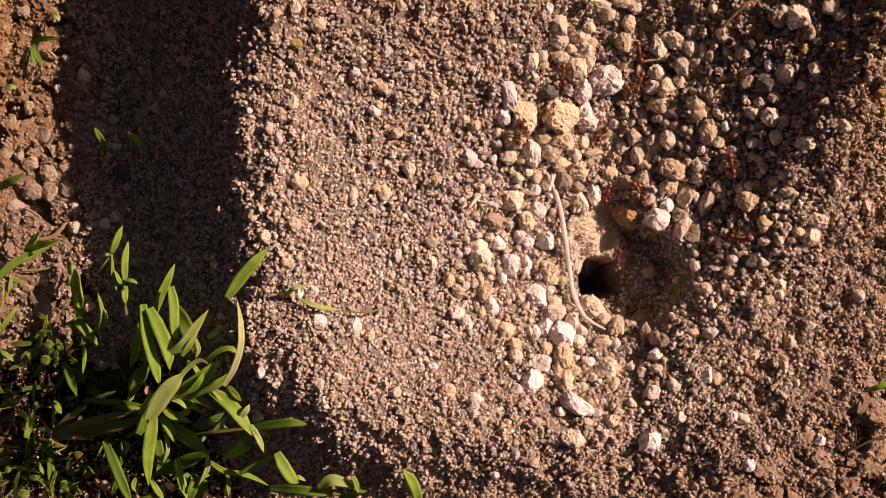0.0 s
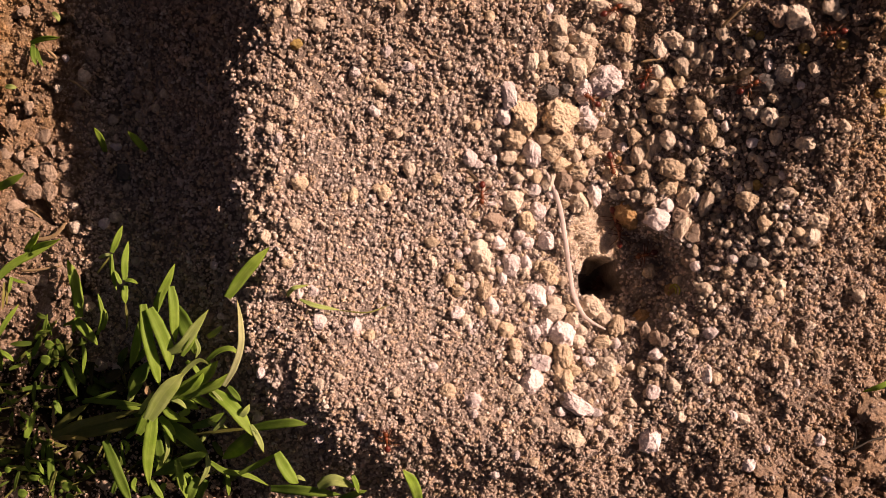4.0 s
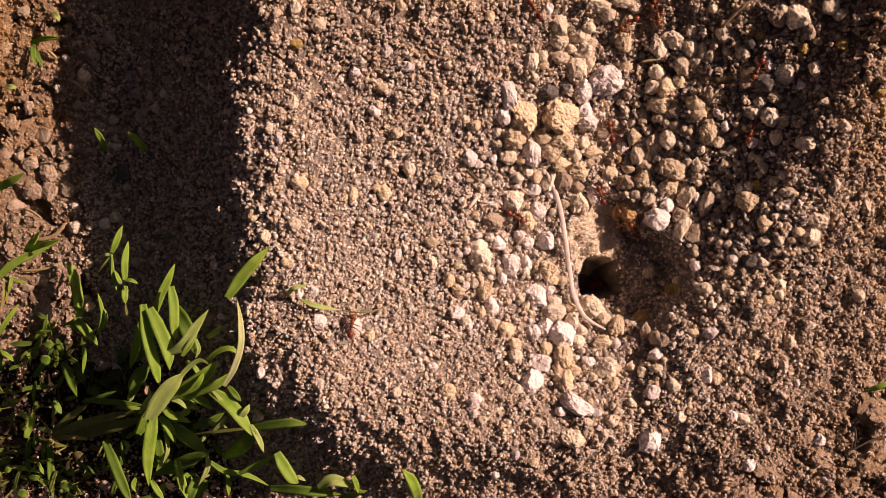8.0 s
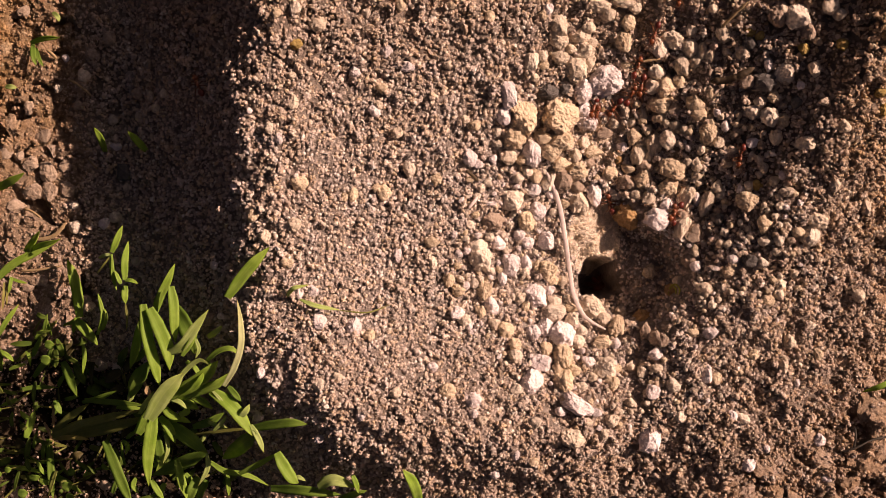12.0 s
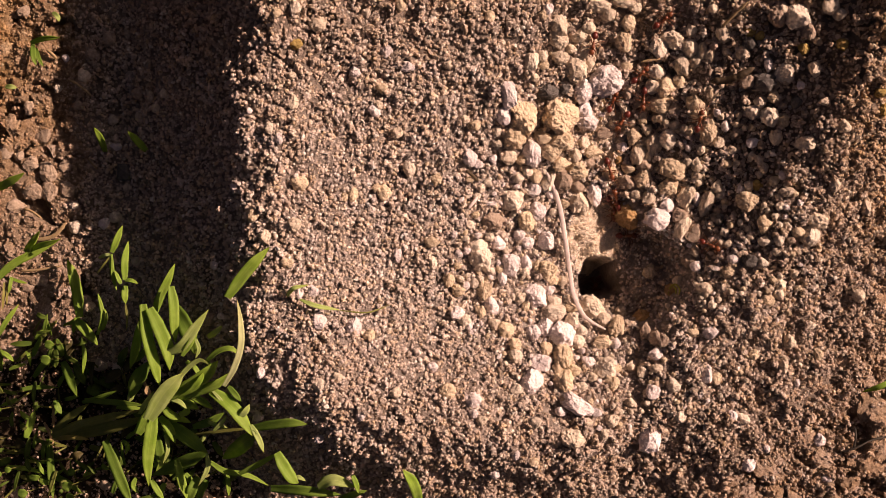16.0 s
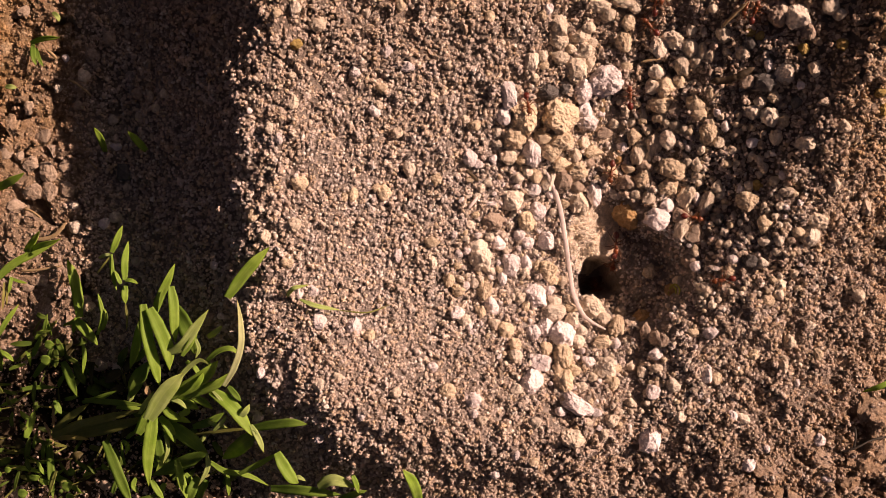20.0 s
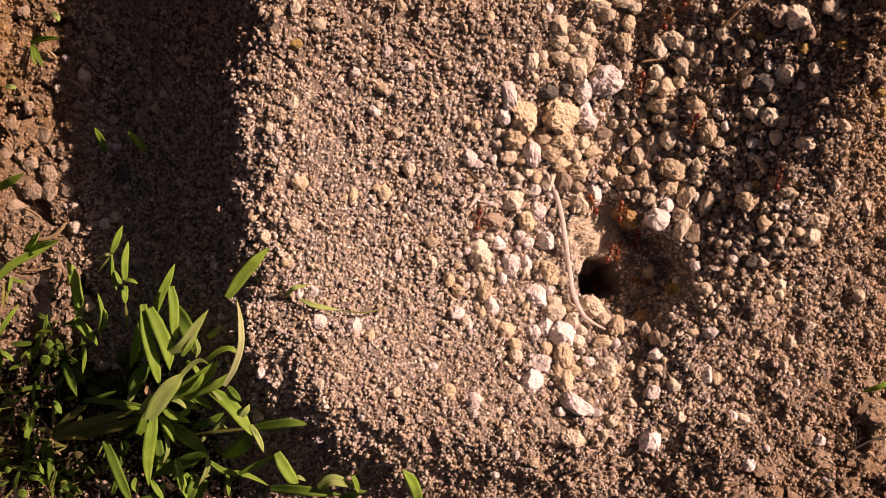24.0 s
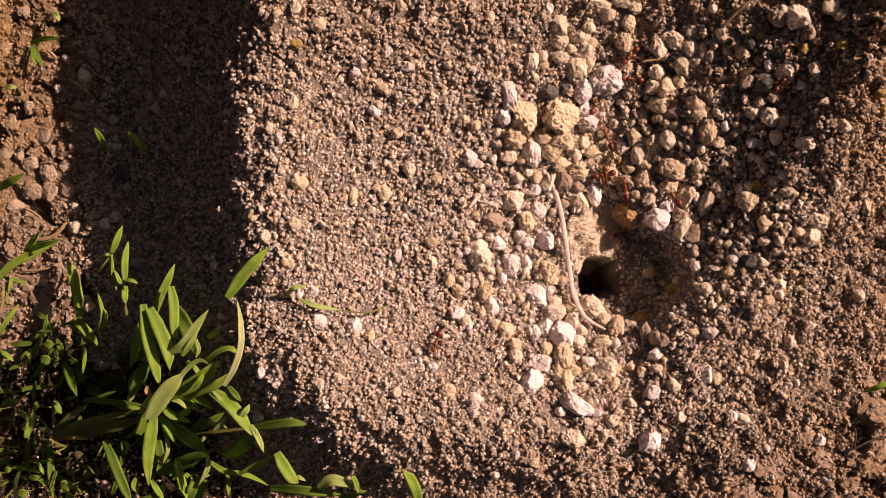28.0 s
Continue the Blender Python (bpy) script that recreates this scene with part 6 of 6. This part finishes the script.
    march(ants[7], [(0, 91.6, 71.7), (18, 80.2, 67.9), (19.5, 70.4, 59.0), (21, 67.3, 48.8), (22.5, 62.9, 38.3), (24, 58.9, 29.3), (25, 58.2, 29.3), (26, 58.1, 26.2), (27, 57.6, 9.2), (28, 55.4, 13.0)])
    march(ants[8], [(0, 40.3, -10.1), (8.2, 41.0, -9.6), (9, 53.5, -0.3), (10, 56.4, -0.3), (11, 55.9, 3.8), (12, 55.5, 8.6), (13.5, 58.1, 15.6), (15, 60.1, 27.6), (16, 60.3, 30.5), (17, 62.2, 33.9), (18, 64.5, 41.1), (19, 68.2, 47.8), (21, 73.8, 60.6), (28, 77.2, 66.6)])
    march(ants[9], [(0, 28.3, 40.9), (1, 27.7, 45.7), (2, 31.6, 52.5), (3, 35.0, 53.5), (4.5, 41.5, 56.5), (6, 45.2, 61.2), (13, 42.2, 64.0), (14, 38.4, 58.7), (15, 36.0, 53.6), (16, 35.3, 48.0), (17, 31.9, 41.0), (18, 24.7, 39.7), (19, 18.7, 32.8), (20, 20.1, 33.8), (21, 17.8, 29.0), (23, 10.2, 14.9), (24.5, 7.5, 2.8), (26, 2.1, -10.6), (28, -1.9, -22.3)])
    march(ants[10], [(0, 46.5, 39.2), (1, 48.0, 45.1), (2, 49.9, 48.9), (3, 52.0, 54.4), (4.25, 53.9, 61.4), (5.5, 55.3, 71.3), (6, 55.3, 71.3), (7, 55.1, 70.7), (8, 54.5, 64.0), (9, 53.3, 59.4), (10, 52.3, 55.3), (11, 50.4, 55.5), (12, 49.6, 50.5), (13, 47.9, 46.0), (14, 46.5, 40.9), (15, 46.3, 35.4), (16, 43.0, 30.6), (17, 40.7, 26.5), (18, 43.4, 19.1), (19, 43.6, 8.1), (20, 42.6, 1.2), (21, 43.5, -3.0), (22, 41.0, -9.6), (23, 41.0, -9.6), (24, 41.3, -9.0), (25, 41.5, -3.1), (26, 43.5, 0.2), (27, 44.5, 10.1), (28, 44.0, 15.2)])
    march(ants[11], [(0, 43.2, 38.8), (1, 45.3, 36.4), (2, 40.5, 33.0), (3, 37.6, 27.5), (4.25, 41.5, 18.7), (5.5, 40.0, 15.1), (6, 40.4, 18.5), (7, 39.9, 12.7), (8, 43.5, 7.6), (9, 43.4, -3.6), (10, 41.0, -9.6), (11, 41.0, -9.6), (12, 41.3, -9.0), (13, 41.5, -3.3), (14, 41.7, 1.6), (15, 43.3, 8.1), (16, 42.4, 12.2), (17, 39.9, 19.0), (18, 43.1, 28.6), (19, 47.6, 31.5), (20, 43.7, 36.4), (21, 47.6, 39.7), (22, 48.9, 44.8), (23, 50.4, 49.1), (24, 52.3, 54.0), (25, 53.7, 59.5), (26, 55.3, 71.3), (27, 55.3, 71.3), (28, 55.1, 70.7)])
    march(ants[12], [(0, 46.4, 46.1), (1, 44.7, 52.3), (2, 49.1, 55.4), (3, 50.4, 60.4), (4.25, 55.3, 71.3), (5.5, 55.1, 70.7), (6, 53.1, 68.8), (7, 51.4, 63.5), (8, 49.9, 58.1), (9, 44.6, 52.7), (10, 46.7, 49.4), (11, 47.5, 45.1), (12, 47.3, 38.6), (13, 44.0, 33.7), (14, 42.5, 28.9), (15, 40.8, 22.6), (16, 39.8, 19.5), (17, 42.9, 12.2), (18, 42.1, 9.6), (19, 42.5, 1.2), (20, 42.9, -2.4), (21, 41.0, -9.6), (22, 41.3, -9.0), (23, 43.3, -3.1), (24, 48.7, 3.4), (25, 46.8, 5.5), (26, 43.2, 5.4), (27, 39.9, 12.7), (28, 39.3, 18.5)])
    march(ants[13], [(0, 38.1, 27.1), (1, 36.1, 24.5), (2, 38.8, 23.6), (3, 40.8, 13.2), (4.25, 42.7, 6.2), (5.5, 42.7, -1.4), (6, 41.3, -5.0), (7, 41.0, -9.6), (8, 41.0, -9.6), (9, 41.3, -9.0), (10, 43.3, -3.6), (11, 42.0, 2.2), (12, 40.9, 11.7), (13, 38.0, 17.9), (14, 37.4, 24.3), (15, 37.7, 30.2), (16, 40.7, 35.5), (17, 42.0, 39.7), (18, 46.0, 40.2), (19, 47.7, 47.9), (20, 49.0, 52.7), (21, 44.7, 50.9), (22, 45.1, 55.6), (23, 46.5, 60.2), (24, 48.6, 66.7), (25, 55.3, 71.3), (26, 55.1, 70.7), (27, 48.6, 66.6), (28, 46.6, 60.5)])
    march(ants[14], [(0, 47.6, 13.1), (1, 41.3, 25.0), (2, 44.2, 31.0), (3, 44.3, 36.4), (4.25, 49.1, 41.6), (5.5, 49.6, 50.7), (6, 50.4, 51.7), (7, 54.1, 55.7), (8, 55.2, 60.0), (9, 55.3, 71.3), (10, 55.1, 70.7), (11, 56.3, 64.0), (12, 54.9, 58.7), (13, 53.4, 53.3), (14, 51.3, 47.8), (15, 50.2, 38.3), (16, 47.2, 35.9), (17, 49.7, 30.5), (18, 47.8, 26.7), (19, 41.3, 24.0), (20, 40.4, 18.5), (21, 40.8, 13.2), (22, 44.2, 6.9), (23, 43.7, 1.9), (24, 43.5, 0.2), (25, 42.7, -5.7), (26, 41.0, -9.6), (27, 41.0, -9.6), (28, 41.3, -9.0)])
    march(ants[15], [(0, 43.6, -1.4), (1, 42.8, -6.6), (2, 41.0, -9.6), (3, 41.0, -9.6), (4.25, 41.3, -9.0), (5.5, 42.2, -1.2), (6, 43.3, 2.2), (7, 48.5, 4.4), (8, 46.4, 4.5), (9, 42.3, 13.1), (10, 47.0, 20.1), (11, 41.2, 29.6), (12, 44.6, 36.9), (13, 48.7, 42.6), (14, 50.2, 47.9), (15, 47.3, 48.0), (16, 51.8, 54.1), (17, 54.6, 53.8), (18, 56.8, 59.8), (19, 58.0, 64.4), (20, 55.3, 71.3), (21, 55.3, 71.3), (22, 55.1, 70.7), (23, 57.9, 63.8), (24, 56.5, 58.3), (25, 55.0, 53.0), (26, 53.4, 48.7), (27, 46.1, 40.2), (28, 44.5, 40.2)])
    march(ants[16], [(0, 41.0, -9.6), (1, 41.0, -9.6), (2, 41.3, -9.0), (3, 43.3, -2.1), (4.25, 43.5, 4.6), (5.5, 43.1, 6.4), (6, 43.1, 10.3), (7, 43.5, 21.1), (8, 40.1, 28.6), (9, 39.9, 35.0), (10, 40.9, 33.5), (11, 44.7, 38.5), (12, 45.9, 43.1), (13, 47.4, 48.2), (14, 49.2, 53.1), (15, 50.8, 58.1), (16, 52.3, 63.4), (17, 55.3, 71.3), (18, 55.1, 70.7), (19, 52.6, 64.7), (20, 51.2, 59.4), (21, 50.0, 53.7), (22, 48.0, 49.5), (23, 46.5, 45.2), (24, 47.0, 39.3), (25, 45.4, 33.4), (26, 42.3, 30.4), (27, 46.1, 19.6), (28, 38.3, 17.7)])
    march(ants[17], [(0, 55.3, 71.3), (1, 55.3, 71.3), (2, 55.3, 71.3), (3, 55.1, 70.7), (4.25, 53.4, 64.0), (5.5, 51.7, 57.7), (6, 51.2, 55.7), (7, 50.0, 54.5), (8, 43.1, 52.8), (9, 39.8, 48.9), (10, 40.8, 42.0), (11, 38.6, 38.1), (12, 35.8, 33.6), (13, 34.7, 27.8), (14, 36.0, 22.6), (15, 35.4, 16.6), (16, 42.0, 10.8), (17, 41.9, 4.7), (18, 41.6, -1.0), (19, 41.0, -9.6), (20, 41.0, -9.6), (21, 41.3, -9.0), (22, 41.6, 0.0), (23, 41.9, 5.8), (24, 35.8, 11.4), (25, 35.4, 16.4), (26, 36.0, 22.7), (27, 34.7, 28.9), (28, 36.1, 34.9)])
    march(ants[18], [(0, 41.0, -9.6), (1, 41.0, -9.6), (2, 41.0, -9.6), (3, 41.0, -9.6), (4.25, 41.3, -9.0), (5.5, 42.7, -1.3), (6, 42.5, 2.0), (7, 42.7, 8.7), (8, 37.8, 13.6), (9, 38.1, 18.8), (10, 36.5, 21.0), (11, 37.6, 26.5), (12, 36.3, 32.0), (13, 39.0, 36.6), (14, 41.3, 40.5), (15, 43.6, 40.3), (16, 47.0, 41.2), (17, 47.5, 45.1), (18, 48.2, 47.4), (19, 51.0, 52.2), (20, 49.3, 57.4), (21, 50.5, 61.9), (22, 55.3, 71.3), (23, 55.1, 70.7), (24, 52.2, 66.3), (25, 50.0, 60.2), (26, 48.8, 55.6), (27, 47.3, 48.9), (28, 43.9, 45.1)])
    march(ants[19], [(0, 55.3, 71.3), (1, 55.3, 71.3), (2, 55.3, 71.3), (3, 55.3, 71.3), (4.25, 55.3, 71.3), (5.5, 55.1, 70.7), (6, 53.4, 67.4), (7, 51.2, 60.7), (8, 49.8, 55.1), (9, 51.3, 46.0), (10, 48.5, 43.7), (11, 46.8, 36.8), (12, 40.8, 34.0), (13, 38.6, 28.0), (14, 38.9, 22.9), (15, 44.2, 16.2), (16, 42.2, 9.8), (17, 42.3, 3.3), (18, 41.5, 1.3), (19, 42.3, -5.1), (20, 41.0, -9.6), (21, 41.3, -9.0), (22, 41.5, -3.6), (23, 43.2, 1.6), (24, 43.2, 9.6), (25, 43.2, 15.7), (26, 41.8, 22.6), (27, 39.4, 26.8), (28, 39.5, 26.6)])


motions()
